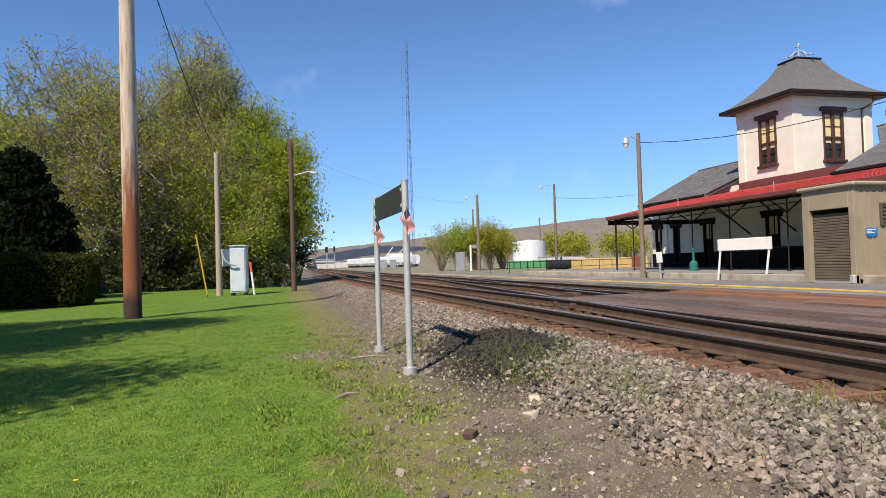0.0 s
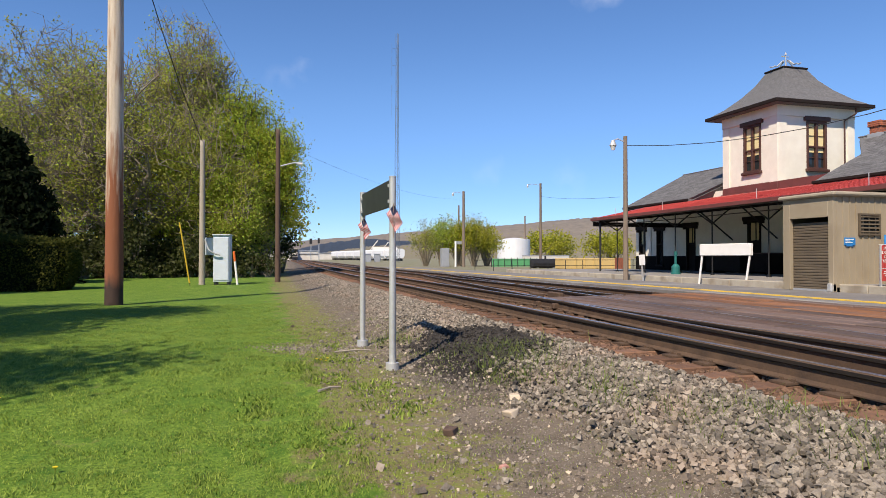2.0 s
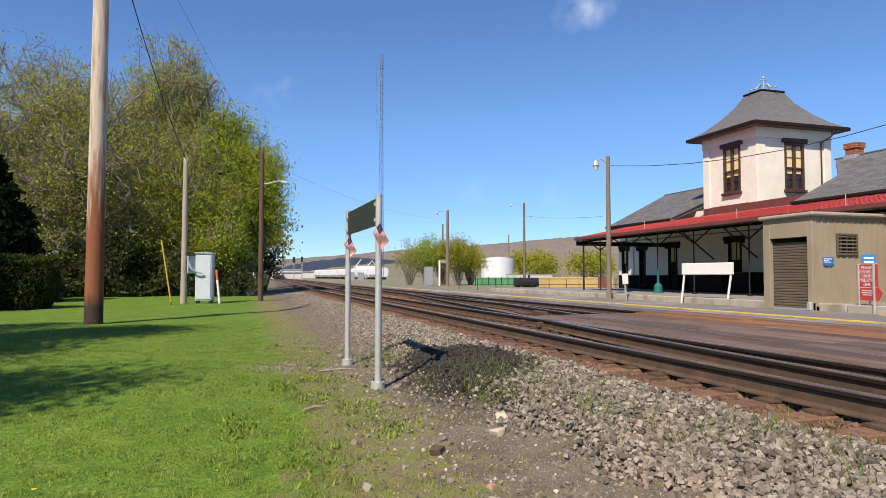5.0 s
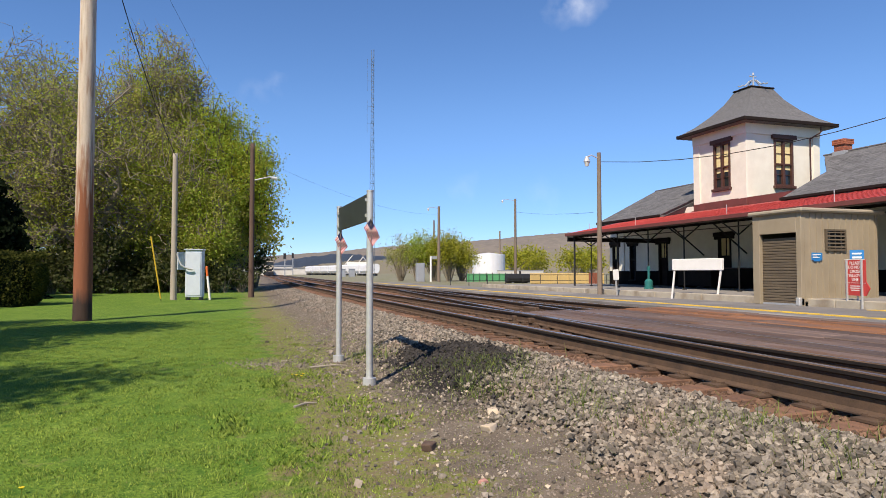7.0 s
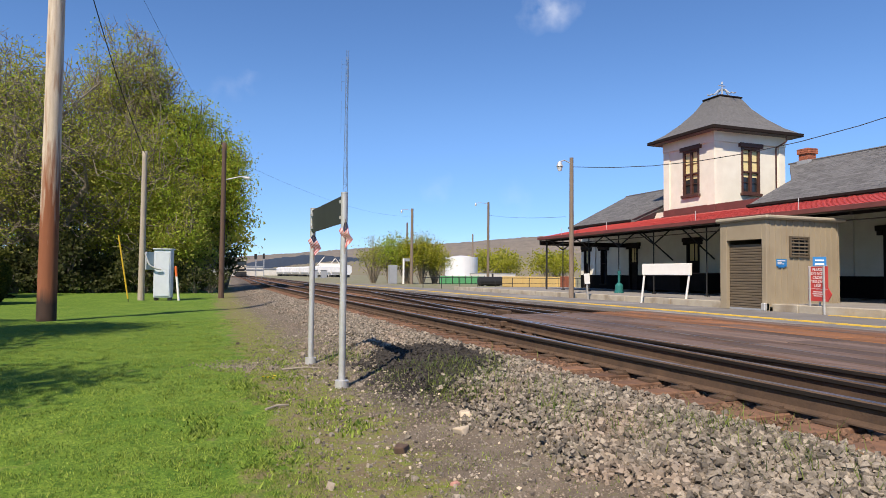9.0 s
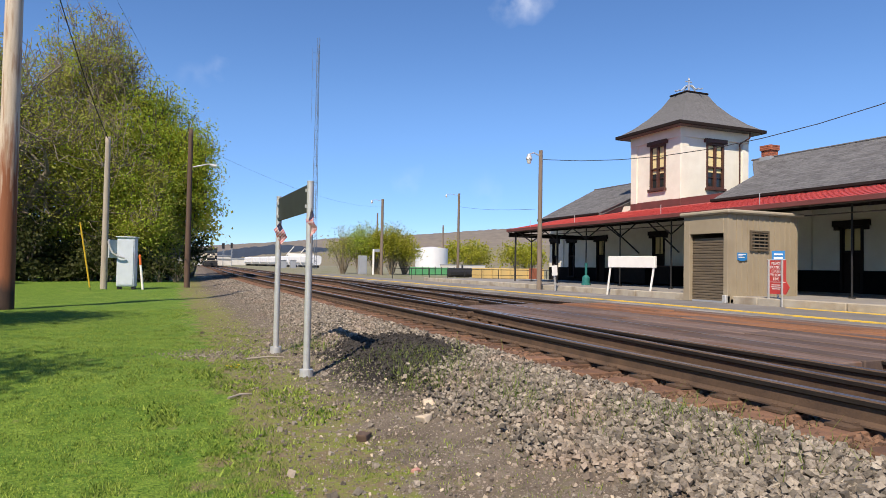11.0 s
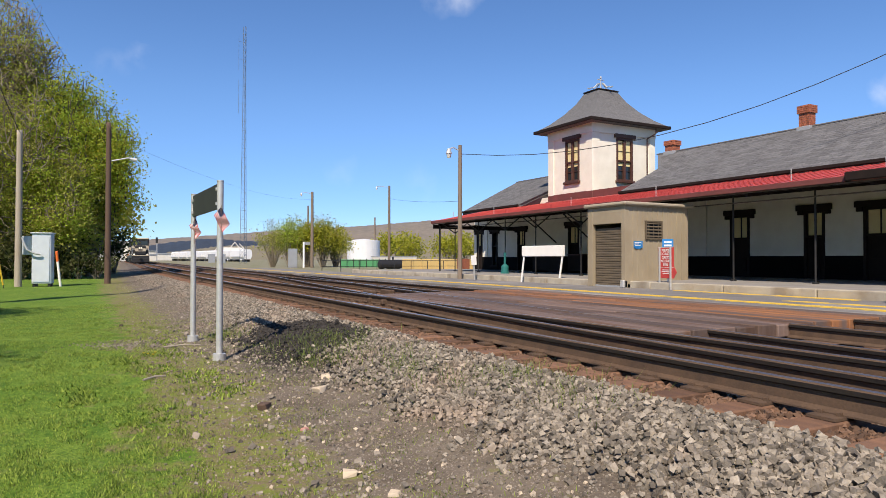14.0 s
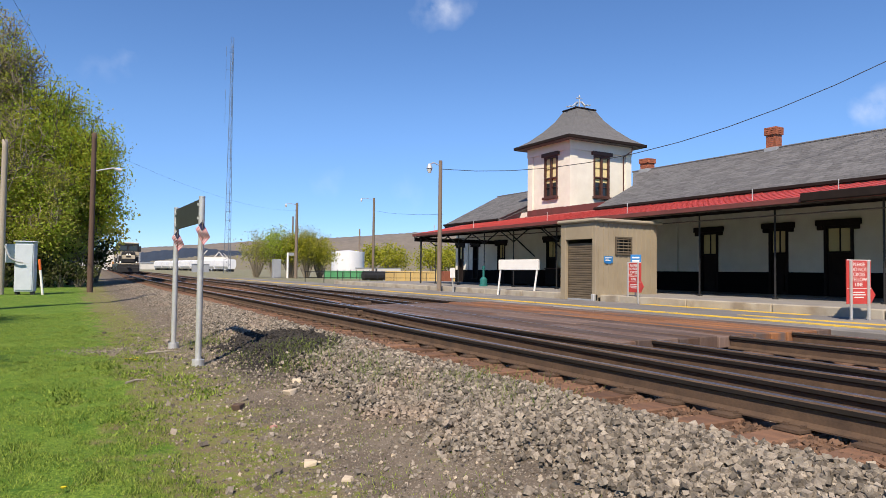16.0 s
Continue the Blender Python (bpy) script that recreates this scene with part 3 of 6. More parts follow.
def ballast():
    rr = random.Random(11)
    out, lumps = [], []
    for _ in range(108000):
        y = -1.5 + 30 * rr.random() ** 1.7
        x = rr.uniform(2.4, 4.14)
        if rr.random() > smooth01((x - 2.5 - 0.03 * max(0, 8 - y) + 0.5 * noise.noise((x * 0.8, y * 0.8, 9))) / 0.7):
            continue
        s = rr.uniform(0.018, 0.042) if rr.random() < 0.75 else rr.uniform(0.036, 0.056)
        # stones inside the painted shade patch take the black lump colour
        (lumps if shade_soot(x, y) > rr.uniform(0.18, 0.6) else out).append((x, y, ground_z(x, y) + s * rr.uniform(-0.15, 1.1), s))
    for _ in range(5000):
        y, x = rr.uniform(-1.5, 14), rr.uniform(4.7, 8.4)
        if y > 4 and x > 6.1:
            continue
        s = rr.uniform(0.03, 0.06)
        out.append((x, y, 0.275 + s * 0.2, s))
    for _ in range(16000):
        y = 13 + 34 * rr.random() ** 1.3
        a = rr.uniform(2.3, 4.1)
        if rr.random() > smooth01((a - 2.2 + 0.5 * noise.noise((a, y * 0.4, 7))) / 1.1):
            continue
        x, s = a + curve_x(y), rr.uniform(0.022, 0.055)
        out.append((x, y, ground_z(x, y) + s * rr.uniform(0.0, 0.5), s))
    stained = []
    for _ in range(13000):
        y = -1.5 + 26 * rr.random() ** 1.5
        x, s = rr.uniform(3.98, 4.66) + curve_x(y), rr.uniform(0.018, 0.055)
        stained.append((x, y, max(ground_z(x, y), TIE_TOP - 0.055 - 0.12 * max(0.0, 4.15 + curve_x(y) - x)) + s * rr.uniform(-0.2, 0.3), s))
    scatter("rusty_gravel", stained, RUSTSTONE, "rust-stained small stones packed between the tie ends", "gravel", seed=14)
    scatter("ballast", out, STONE, "grey broken ballast stones heaped along the track", "gravel")
    loose = []
    for _ in range(7500):
        y = -0.5 + 15 * rr.random() ** 1.4
        x = rr.uniform(0.7, 3.2)
        if rr.random() > smooth01((x - 0.5) / 1.8):
            continue
        s = rr.uniform(0.008, 0.035) if rr.random() < 0.95 else rr.uniform(0.03, 0.07)
        (lumps if shade_soot(x, y) > rr.uniform(0.25, 0.9) else loose).append((x, y, ground_z(x, y) + s * 0.2, s))
    for _ in range(900):
        x, y, s = rr.gauss(1.0, 0.4), rr.gauss(10.2, 0.3), rr.uniform(0.008, 0.03)
        loose.append((x, y, ground_z(x, y) + s * 0.2, s))
    for _ in range(7000):
        y = 9 + 26 * rr.random() ** 1.3
        x, s = 1.2 + 1.6 * rr.random() ** 0.6 + curve_x(y), rr.uniform(0.008, 0.026)
        loose.append((x, y, ground_z(x, y) + s * 0.15, s))
    for _ in range(13000):
        y = -0.5 + 11 * rr.random() ** 1.3
        x, s = rr.uniform(0.9, 3.1), rr.uniform(0.005, 0.015)
        loose.append((x, y, ground_z(x, y) + s * 0.2, s))
    pale = []
    for _ in range(170):
        y = 1.5 + 9 * rr.random()
        x = rr.gauss(2.3, 0.55)
        s = rr.uniform(0.01, 0.036)
        pale.append((x, y, ground_z(x, y) + s * 0.25, s))
    scatter("pale_gravel", pale, PALESTONE, "pale limestone chips scattered on the dark earth", "gravel", seed=12)
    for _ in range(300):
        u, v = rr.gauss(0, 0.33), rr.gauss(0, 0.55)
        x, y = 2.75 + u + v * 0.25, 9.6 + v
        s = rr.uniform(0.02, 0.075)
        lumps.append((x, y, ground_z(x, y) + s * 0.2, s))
    scatter("asphalt_rubble", lumps, LUMP, "black broken asphalt lumps and stones blackened for shade beside the sign frame", "rubble", seed=9)
    scatter("loose_gravel", loose, STONE, "scattered small stones on worn earth", "gravel", seed=8)


ballast()

# ---------------------------------------------------------------- platform
low_platform = thing("platform", "low asphalt platform with a painted yellow safety line", "platform", kind="structure")
part("asphalt", boxes((11.08, 14.52, -40, 62, 0.1, PLAT_Z), bevel=0.02), ASPHALT, low_platform)
ln = bmesh.new()
lrng = random.Random(21)
y = -20.0
while y < 60:
    d = lrng.uniform(1.2, 2.6)
    box(ln, 11.66 + lrng.uniform(-0.008, 0.008), 11.9, y, y + d - lrng.uniform(0, 0.04), PLAT_Z - 0.01, PLAT_Z + 0.018)
    y += d
part("yellow_line", ln, YELLOW, low_platform, "worn yellow safety line")
part("yellow_mark", boxes((12.7, 12.95, 2.0, 7.2, PLAT_Z - 0.01, PLAT_Z + 0.01)), YELLOW, low_platform, "short yellow stripe")
part("yellow_mark", boxes((14.2, 14.46, 6.6, 11.4, PLAT_Z - 0.01, PLAT_Z + 0.012)), YELLOW, low_platform, "short yellow stripe")
high_platform = thing("platform", "raised concrete platform under the station canopy", "platform", kind="structure")
part("deck", boxes((14.75, 22.2, -40, 36, 0.1, DECK_Z), bevel=0.015), SLABTOP, high_platform)
y = -12.0
while y < 36:
    d = 2.45
    part("kerb_stone", boxes((14.5, 14.75, y + 0.012, y + d - 0.012, 0.1, DECK_Z + 0.004), bevel=0.02), CONCRETE, high_platform)
    y += d

# ---------------------------------------------------------------- station
WX = 22.0
Y0, Y1 = -22.0, 34.75
station = thing("station_building", "single-storey cream station with black dado, grey roof and red canopy", "building")


def wall_with_openings(name, x0, x1, y0, y1, z0, z1, holes, material, parent):
    """A wall along y with rectangular holes (ya, yb, za, zb) through it."""
    bm = bmesh.new()
    holes = sorted(holes)
    y = y0
    for ya, yb, za, zb in holes:
        if ya > y:
            box(bm, x0, x1, y, ya, z0, z1)
        if za > z0:
            box(bm, x0, x1, ya, yb, z0, za)
        if zb < z1:
            box(bm, x0, x1, ya, yb, zb, z1)
        y = yb
    if y < y1:
        box(bm, x0, x1, y, y1, z0, z1)
    return part(name, bm, material, parent)


# openings in the trackside wall: y from, y to, sill, head, kind
OPENINGS = [(33.75, 34.4, DECK_Z, 3.05, "door"), (32.0, 32.6, 1.0, 3.05, "window"), (29.15, 29.9, DECK_Z, 3.05, "door"), (24.5, 25.35, DECK_Z, 3.1, "door"),
            (18.4, 19.3, DECK_Z, 3.05, "door"), (14.8, 15.64, DECK_Z, 3.05, "door"), (11.95, 12.68, DECK_Z, 3.05, "door"), (9.75, 10.7, DECK_Z, 3.05, "door"), (6.9, 7.8, DECK_Z, 3.05, "door"), (3.2, 4.1, 1.0, 3.0, "window"), (-1.0, 0.0, DECK_Z, 3.0, "door")]
DADO_Z = 1.5
wall_with_openings("wall", WX, WX + 0.35, Y0, Y1, DADO_Z, 4.7, [(a, b, max(c, DADO_Z), d) for a, b, c, d, k in OPENINGS], CREAM, station)
wall_with_openings("dado", WX - 0.03, WX + 0.35, Y0, Y1, 0.3, DADO_Z, [(a, b, c, DADO_Z) for a, b, c, d, k in OPENINGS], DADO, station)
part("wall", boxes((WX + 0.35, 30.0, Y1 - 0.35, Y1, 0.3, 4.7), (29.65, 30.0, Y0, Y1 - 0.35, 0.3, 4.7), (WX + 0.35, 29.65, Y0, Y0 + 0.35, 0.3, 4.7)), CREAM, station)
for i in range(14):
    yy = Y0 + 2 + i * 4.1
    if all(not (a - 0.35 < yy < b + 0.35) for a, b, *_ in OPENINGS):
        part("pilaster", boxes((WX - 0.07, WX, yy - 0.18, yy + 0.18, DADO_Z, 4.3)), CREAM, station)
for a, b, c, d, kind in OPENINGS:
    unit = new(kind)
    unit.parent = station
    mid, w = (a + b) / 2, b - a
    part("frame", boxes((WX - 0.05, WX + 0.2, a, a + 0.09, c, d), (WX - 0.05, WX + 0.2, b - 0.09, b, c, d), (WX - 0.05, WX + 0.2, a + 0.09, b - 0.09, d - 0.09, d), (WX - 0.03, WX + 0.2, a + 0.09, b - 0.09, 2.12, 2.2), bevel=0.008), DARKTRIM, unit)
    part("lintel", boxes((WX - 0.12, WX + 0.02, a - 0.25, b + 0.25, d, d + 0.2), (WX - 0.1, WX + 0.02, a - 0.2, a - 0.02, d - 0.14, d), (WX - 0.1, WX + 0.02, b + 0.02, b + 0.2, d - 0.14, d), bevel=0.012), DARKTRIM, unit)
    if kind == "door":
        part("leaf", boxes((WX + 0.08, WX + 0.14, a + 0.09, b - 0.09, c, 2.12), (WX + 0.05, WX + 0.08, a + 0.2, b - 0.2, c + 0.15, c + 0.7), bevel=0.006), DARKTRIM, unit)
        part("pane", boxes((WX + 0.1, WX + 0.115, a + 0.09, mid - 0.02, 2.2, d - 0.09)), BLIND, unit, "pale yellow transom pane")
        part("pane", boxes((WX + 0.1, WX + 0.115, mid + 0.02, b - 0.09, 2.2, d - 0.09)), BLIND, unit, "pale yellow transom pane")
        part("mullion", boxes((WX + 0.07, WX + 0.13, mid - 0.02, mid + 0.02, 2.2, d - 0.09)), DARKTRIM, unit)
    else:
        part("pane", boxes((WX + 0.1, WX + 0.115, a + 0.09, b - 0.09, c, 2.12)), GLASS, unit)
        part("pane", boxes((WX + 0.1, WX + 0.115, a + 0.09, b - 0.09, 2.2, d - 0.09)), GLASS, unit)
        part("sill", boxes((WX - 0.1, WX + 0.1, a - 0.08, b + 0.08, c - 0.09, c)), DARKTRIM, unit)

# main roof: low hipped gable, eave to ridge, with its gutter
EX, EZ, RX, RZ = 20.7, 4.33, 24.8, 6.53
RXB = 2 * RX - EX
YE0, YE1 = Y0 - 1.2, 34.0


def roof_half(name, y0, y1, r0, r1, parent, label, top=RZ):
    """A two-sided slope with slanting ends: eaves from y0 to y1, ridge from r0 to r1."""
    v = [(EX, y0, EZ), (EX, y1, EZ), (RXB, y1, EZ), (RXB, y0, EZ), (RX, r0, top), (RX, r1, top)]
    v += [(x, y, z - 0.16) for x, y, z in v]
    return raw(name, v, [(0, 1, 5, 4), (1, 2, 5), (2, 3, 4, 5), (3, 0, 4), (6, 10, 11, 7), (7, 11, 8), (8, 11, 10, 9), (9, 10, 6), (0, 6, 7, 1), (1, 7, 8, 2), (2, 8, 9, 3), (3, 9, 6, 0)], SHINGLE, parent, label)


RE0, RE1 = 20.3, 27.95
TOWER_Y = 23.5
# the long slope is notched where it meets the tower
NX, NY, NR = 22.82, 20.08, 21.95
NZ = EZ + (NX - EX) * (RZ - EZ) / (RX - EX)
nv = [(EX, YE0, EZ), (EX, RE0, EZ), (RXB, RE0, EZ), (RXB, YE0, EZ), (RX, YE0 + 4.1, RZ), (RX, NR, RZ), (NX, NY, NZ)]
nv += [(x, y, z - 0.16) for x, y, z in nv]
raw("roof", nv, [(0, 1, 6, 5, 4), (1, 2, 6), (2, 5, 6), (2, 3, 4, 5), (3, 0, 4), (7, 11, 12, 13, 8), (8, 13, 9), (9, 13, 12), (9, 12, 11, 10), (10, 11, 7), (0, 7, 8, 1), (2, 9, 10, 3), (3, 10, 7, 0)], SHINGLE, station, "grey asphalt-shingle hipped roof")
part("flashing", boxes((WX - 0.06, WX, RE0 - 0.8, TOWER_Y - 0.1, 3.95, 4.76)), MAROON, station, "maroon wall flashing beside the tower")
roof_half("roof", RE1, YE1, 26.5, YE1, station, "grey asphalt-shingle gabled roof", 6.4)
# courses of shingles on the slope over the platform
slope = Vector((RX - EX, 0, RZ - EZ))
sl = slope.length
sd, sn = slope.normalized(), Vector((-(RZ - EZ), 0, RX - EX)).normalized()
sv, sf = [], []
srng = random.Random(31)
row = 0
u = 0.0
while u < sl - 0.1:
    y = 0.0 + (row % 2) * 0.2
    ymax = YE1 - 0.03
    while y < ymax - 0.1:
        d = srng.uniform(0.3, 0.5)
        if y + d < lerp_table(EX + (RX - EX) * u / sl, (EX, NX, RX), (RE0, NY, NR)) or y > RE1 - 1.4 * u / sl:
            k = len(sv)
            a = Vector((EX, y, EZ)) + sd * u
            e = min(y + d - 0.012, ymax)
            th = srng.uniform(0.005, 0.009)
            for yy in (y, e):
                for uu, hh in ((0.0, th), (0.24, 0.004), (0.0, 0.001)):
                    p = Vector((EX, yy, EZ)) + sd * (u + uu) + sn * hh
                    if y > 25:
                        p.z -= 0.13 * (u + uu) / sl
                    sv.append(tuple(p))
            sf += [(k, k + 3, k + 4, k + 1), (k, k + 2, k + 5, k + 3)]
        y += d
    u += 0.2
    row += 1
tagged(raw("shingles", sv, sf, SHINGLEJ, station, "rows of grey shingles"), kind="stuff")
part("gutter", boxes((EX - 0.1, EX + 0.02, YE0, RE0, EZ - 0.1, EZ + 0.02), (EX - 0.1, EX + 0.02, RE1, YE1, EZ - 0.1, EZ + 0.02), bevel=0.02), DARKTRIM, station, "dark gutter along the main roof")
part("fascia", boxes((EX + 0.03, EX + 0.12, YE0, YE1, EZ - 0.55, EZ - 0.165)), DARKTRIM, station)
part("ridge_cap", boxes((RX - 0.1, RX + 0.1, YE0 + 4.1, NR, RZ - 0.04, RZ + 0.03), (RX - 0.1, RX + 0.1, 26.5, YE1, 6.36, 6.43), bevel=0.02), SHINGLE, station)

# canopy over the platform
CX, CZ = 16.6, 3.41
canopy = thing("platform_canopy", "long platform canopy with red metal roof on thin black posts", "canopy")
CY0, CY1 = -24.0, 30.3
CIX, CIZ = EX + 0.02, 4.2
cr = [(CX, CY0, CZ), (CX, CY1, CZ), (CIX, CY1 + 1.5, CIZ), (CIX, CY0, CIZ)]
cr += [(x, y, z - 0.1) for x, y, z in cr]
raw("roof_sheet", cr, [(0, 3, 2, 1), (4, 5, 6, 7), (0, 1, 5, 4), (1, 2, 6, 5), (2, 3, 7, 6), (3, 0, 4, 7)], REDROOF, canopy, "red metal canopy roof")
fw = bmesh.new()
y = CY0
while y < CY1:
    k = (y - CY0)
    a, b = Vector((CX, y, CZ + 0.012)), Vector((CIX, y, CIZ + 0.012))
    rod(fw, a, b, 0.012, seg=4)
    y += 0.45
part("roof_seam", fw, REDROOF, canopy)
raw("roof_sheet", [(CIX, RE0 - 0.5, CIZ), (CIX, RE1 + 0.5, CIZ), (WX - 0.05, RE1 + 0.5, CIZ + 0.22), (WX - 0.05, RE0 - 0.5, CIZ + 0.22), (CIX, RE0 - 0.5, CIZ - 0.1), (CIX, RE1 + 0.5, CIZ - 0.1), (WX - 0.05, RE1 + 0.5, CIZ + 0.12), (WX - 0.05, RE0 - 0.5, CIZ + 0.12)], [(0, 3, 2, 1), (4, 5, 6, 7), (0, 1, 5, 4), (1, 2, 6, 5), (2, 3, 7, 6), (3, 0, 4, 7)], REDROOF, canopy)
part("edge_trim", boxes((CX - 0.05, CX, CY0, 8.0, CZ - 0.13, CZ + 0.015), (CX - 0.05, CX, 8.15, CY1, CZ - 0.13, CZ + 0.015), bevel=0.01), MAROON, canopy, "dirty canopy edge gutter")
sof = bmesh.new()
sv8 = [(CX + 0.05, CY0, CZ - 0.17), (CX + 0.05, CY1, CZ - 0.17), (WX, CY1 + 2, 4.0), (WX, CY0, 4.0)]
ob = raw("soffit", sv8 + [(x, y, z + 0.04) for x, y, z in sv8], [(0, 1, 2, 3), (4, 7, 6, 5), (0, 4, 5, 1), (1, 5, 6, 2), (2, 6, 7, 3), (3, 7, 4, 0)], SOFFIT, canopy, "board soffit in shade")
POSTS = [29.2, 26.8, 24.4, 22.0, 19.0, 15.4, 12.0, 9.45, 6.6, 3.6, 0.6, -2.4, -6, -10, -14]
for yy in POSTS:
    part("post", rods(((17.45, yy, DECK_Z), (17.45, yy, CZ + 0.0), 0.027), ((17.45, yy, DECK_Z), (17.45, yy, DECK_Z + 0.05), 0.09)), BLACKMETAL, canopy)
    if yy > 18:
        part("bracket", rods(((17.45, yy, 2.75), (CX + 0.1, yy, CZ - 0.2), 0.03), ((17.45, yy, 2.75), (18.4, yy, 3.45), 0.03), seg=6), BLACKMETAL, canopy)
part("post", rods(((16.95, 30.0, DECK_Z), (16.95, 30.0, CZ - 0.1), 0.05)), BLACKMETAL, canopy)
part("beam", boxes((17.37, 17.53, CY0, CY1, CZ - 0.1, CZ + 0.02)), DARKTRIM, canopy)
part("dark_fascia", boxes((CX - 0.16, CX - 0.06, CY0, 8.1, CZ - 0.12, CZ + 0.1), bevel=0.02), DARKTRIM, canopy)
part("end_beam", boxes((CX + 0.1, WX, CY1 - 0.1, CY1 + 0.02, 3.02, 3.24)), DARKTRIM, canopy)
for yy in np.arange(CY0 + 1, CY1, 1.7):
    part("rafter", boxes((-0.0, 5.2, -0.04, 0.04, -0.09, 0.0)), DARKTRIM, canopy).matrix_basis = pose(CX + 0.1, yy, CZ - 0.17, 0, -6.3, 0)
part("conduit", rods(((17.2, CY0, 3.05), (17.2, CY1, 3.05), 0.02), seg=6), SOFFIT, canopy)
for yy in (14.6, 19.0, 24.6, 28.5, 9.8, 7.4):
    part("stay_rod", rods(((CX + 0.35, yy, CZ + 0.02), (CX + 0.35, yy, CZ + 0.42), 0.012), seg=5), GALV, canopy)
for yy in (26.3, 23.5):
    part("brace", rods(((WX - 0.05, yy, 2.25), (20.1, yy, 3.6), 0.04), seg=6), BLACKMETAL, canopy)

# tower over the entrance
TX0, TX1, TY0, TY1 = 22.0, 26.2, TOWER_Y, 26.97
TZ1 = 8.13
tower = thing("station_tower", "square cream tower with a flared grey pyramid roof and brown windows", "tower")
WIN_Z0, WIN_Z1 = 5.36, 7.5
wy = (24.47, 25.57)
wx = (23.55, 24.65)
wall_with_openings("wall", TX0, TX0 + 0.3, TY0, TY1, 4.75, TZ1, [(wy[0], wy[1], WIN_Z0, WIN_Z1)], CREAM, tower)
bm = bmesh.new()
for d in ((TX0 + 0.3, wx[0], 4.75, TZ1), (wx[1], TX1, 4.75, TZ1), (wx[0], wx[1], 4.75, WIN_Z0), (wx[0], wx[1], WIN_Z1, TZ1)):
    box(bm, d[0], d[1], TY0, TY0 + 0.3, d[2], d[3])
part("wall", bm, CREAM, tower)
part("wall", boxes((TX1 - 0.3, TX1, TY0 + 0.3, TY1, 4.75, TZ1), (TX0 + 0.3, TX1 - 0.3, TY1 - 0.3, TY1, 4.75, TZ1)), CREAM, tower)
part("base_flashing", boxes((TX0 - 0.12, TX1 + 0.1, TY0 - 0.12, TY1 + 0.12, 4.0, 4.45), (TX0 - 0.05, TX1 + 0.04, TY0 - 0.05, TY1 + 0.05, 4.45, 4.78), bevel=0.02), MAROON, tower, "maroon flashing at the tower's foot")
for d in ((TX0 - 0.06, TX0, TY0 - 0.06, TY0 + 0.45), (TX0 - 0.06, TX0, TY1 - 0.45, TY1), (TX0, TX0 + 0.45, TY0 - 0.06, TY0), (TX1 - 0.4, TX1, TY0 - 0.06, TY0)):
    part("corner_pilaster", boxes((*d, 4.75, 7.66), bevel=0.008), CREAM, tower)
part("frieze", boxes((TX0 - 0.09, TX0, TY0 - 0.09, TY1, 7.66, TZ1), (TX0, TX1, TY0 - 0.09, TY0, 7.66, TZ1)), CREAM, tower)


def tower_window(m):
    """A tall pair of sashes with blinds; its face looks along -x."""
    w = new("window")
    w.parent = tower
    w.matrix_basis = m
    h, hw = WIN_Z1 - WIN_Z0, 0.55
    part("frame", boxes((-0.05, 0.2, -hw, -hw + 0.1, 0, h), (-0.05, 0.2, hw - 0.1, hw, 0, h), (-0.05, 0.2, -hw + 0.1, hw - 0.1, h - 0.1, h), (-0.05, 0.2, -0.06, 0.06, 0.0, h - 0.1), (-0.03, 0.15, -hw + 0.1, -0.06, 0.95, 1.03), (-0.03, 0.15, 0.06, hw - 0.1, 0.95, 1.03), (-0.03, 0.15, -hw + 0.1, -0.06, 0.0, 0.07), (-0.03, 0.15, 0.06, hw - 0.1, 0.0, 0.07), bevel=0.008), TRIM, w)
    part("lintel", boxes((-0.12, 0.02, -hw - 0.15, hw + 0.15, h, h + 0.2), bevel=0.012), TRIM, w)
    part("sill", boxes((-0.14, 0.1, -hw - 0.06, hw + 0.06, -0.13, -0.002), bevel=0.012), TRIM, w)
    for y0, y1 in ((-hw + 0.1, -0.06), (0.06, hw - 0.1)):
        part("pane", boxes((0.08, 0.09, y0, y1, 0.0, h - 0.1)), GLASS, w)
        part("blind", boxes((0.06, 0.075, y0 + 0.01, y1 - 0.01, 0.75, h - 0.11)), BLIND, w, "pale yellow roller blind")
        for z in (0.5, 1.48):
            part("glazing_bar", boxes((0.03, 0.06, y0, y1, z, z + 0.02)), TRIM, w)
    return w


tower_window(pose(TX0, sum(wy) / 2, WIN_Z0))
tower_window(pose(sum(wx) / 2, TY0, WIN_Z0, 0, 0, 90))
# flared pyramid roof
EV = 0.52
mx, my = (TX0 + TX1) / 2, (TY0 + TY1) / 2
bx, by = (TX1 - TX0) / 2 + EV, (TY1 - TY0) / 2 + EV
prof = [(1.0, 8.27), (0.78, 8.62), (0.56, 9.12), (0.38, 9.65), (0.25, 10.2)]
tv, tf = [], []
for s, z in [(1.0, 8.12)] + prof:
    tv += [(mx - bx * s, my - by * s, z), (mx + bx * s, my - by * s, z), (mx + bx * s, my + by * s, z), (mx - bx * s, my + by * s, z)]
for r in range(len(prof)):
    for j in range(4):
        tf.append((r * 4 + j, r * 4 + (j + 1) % 4, r * 4 + 4 + (j + 1) % 4, r * 4 + 4 + j))
tf += [(3, 2, 1, 0), tuple(len(prof) * 4 + j for j in range(4))]
raw("roof", tv, tf, SHINGLE, tower, "flared grey shingle roof")
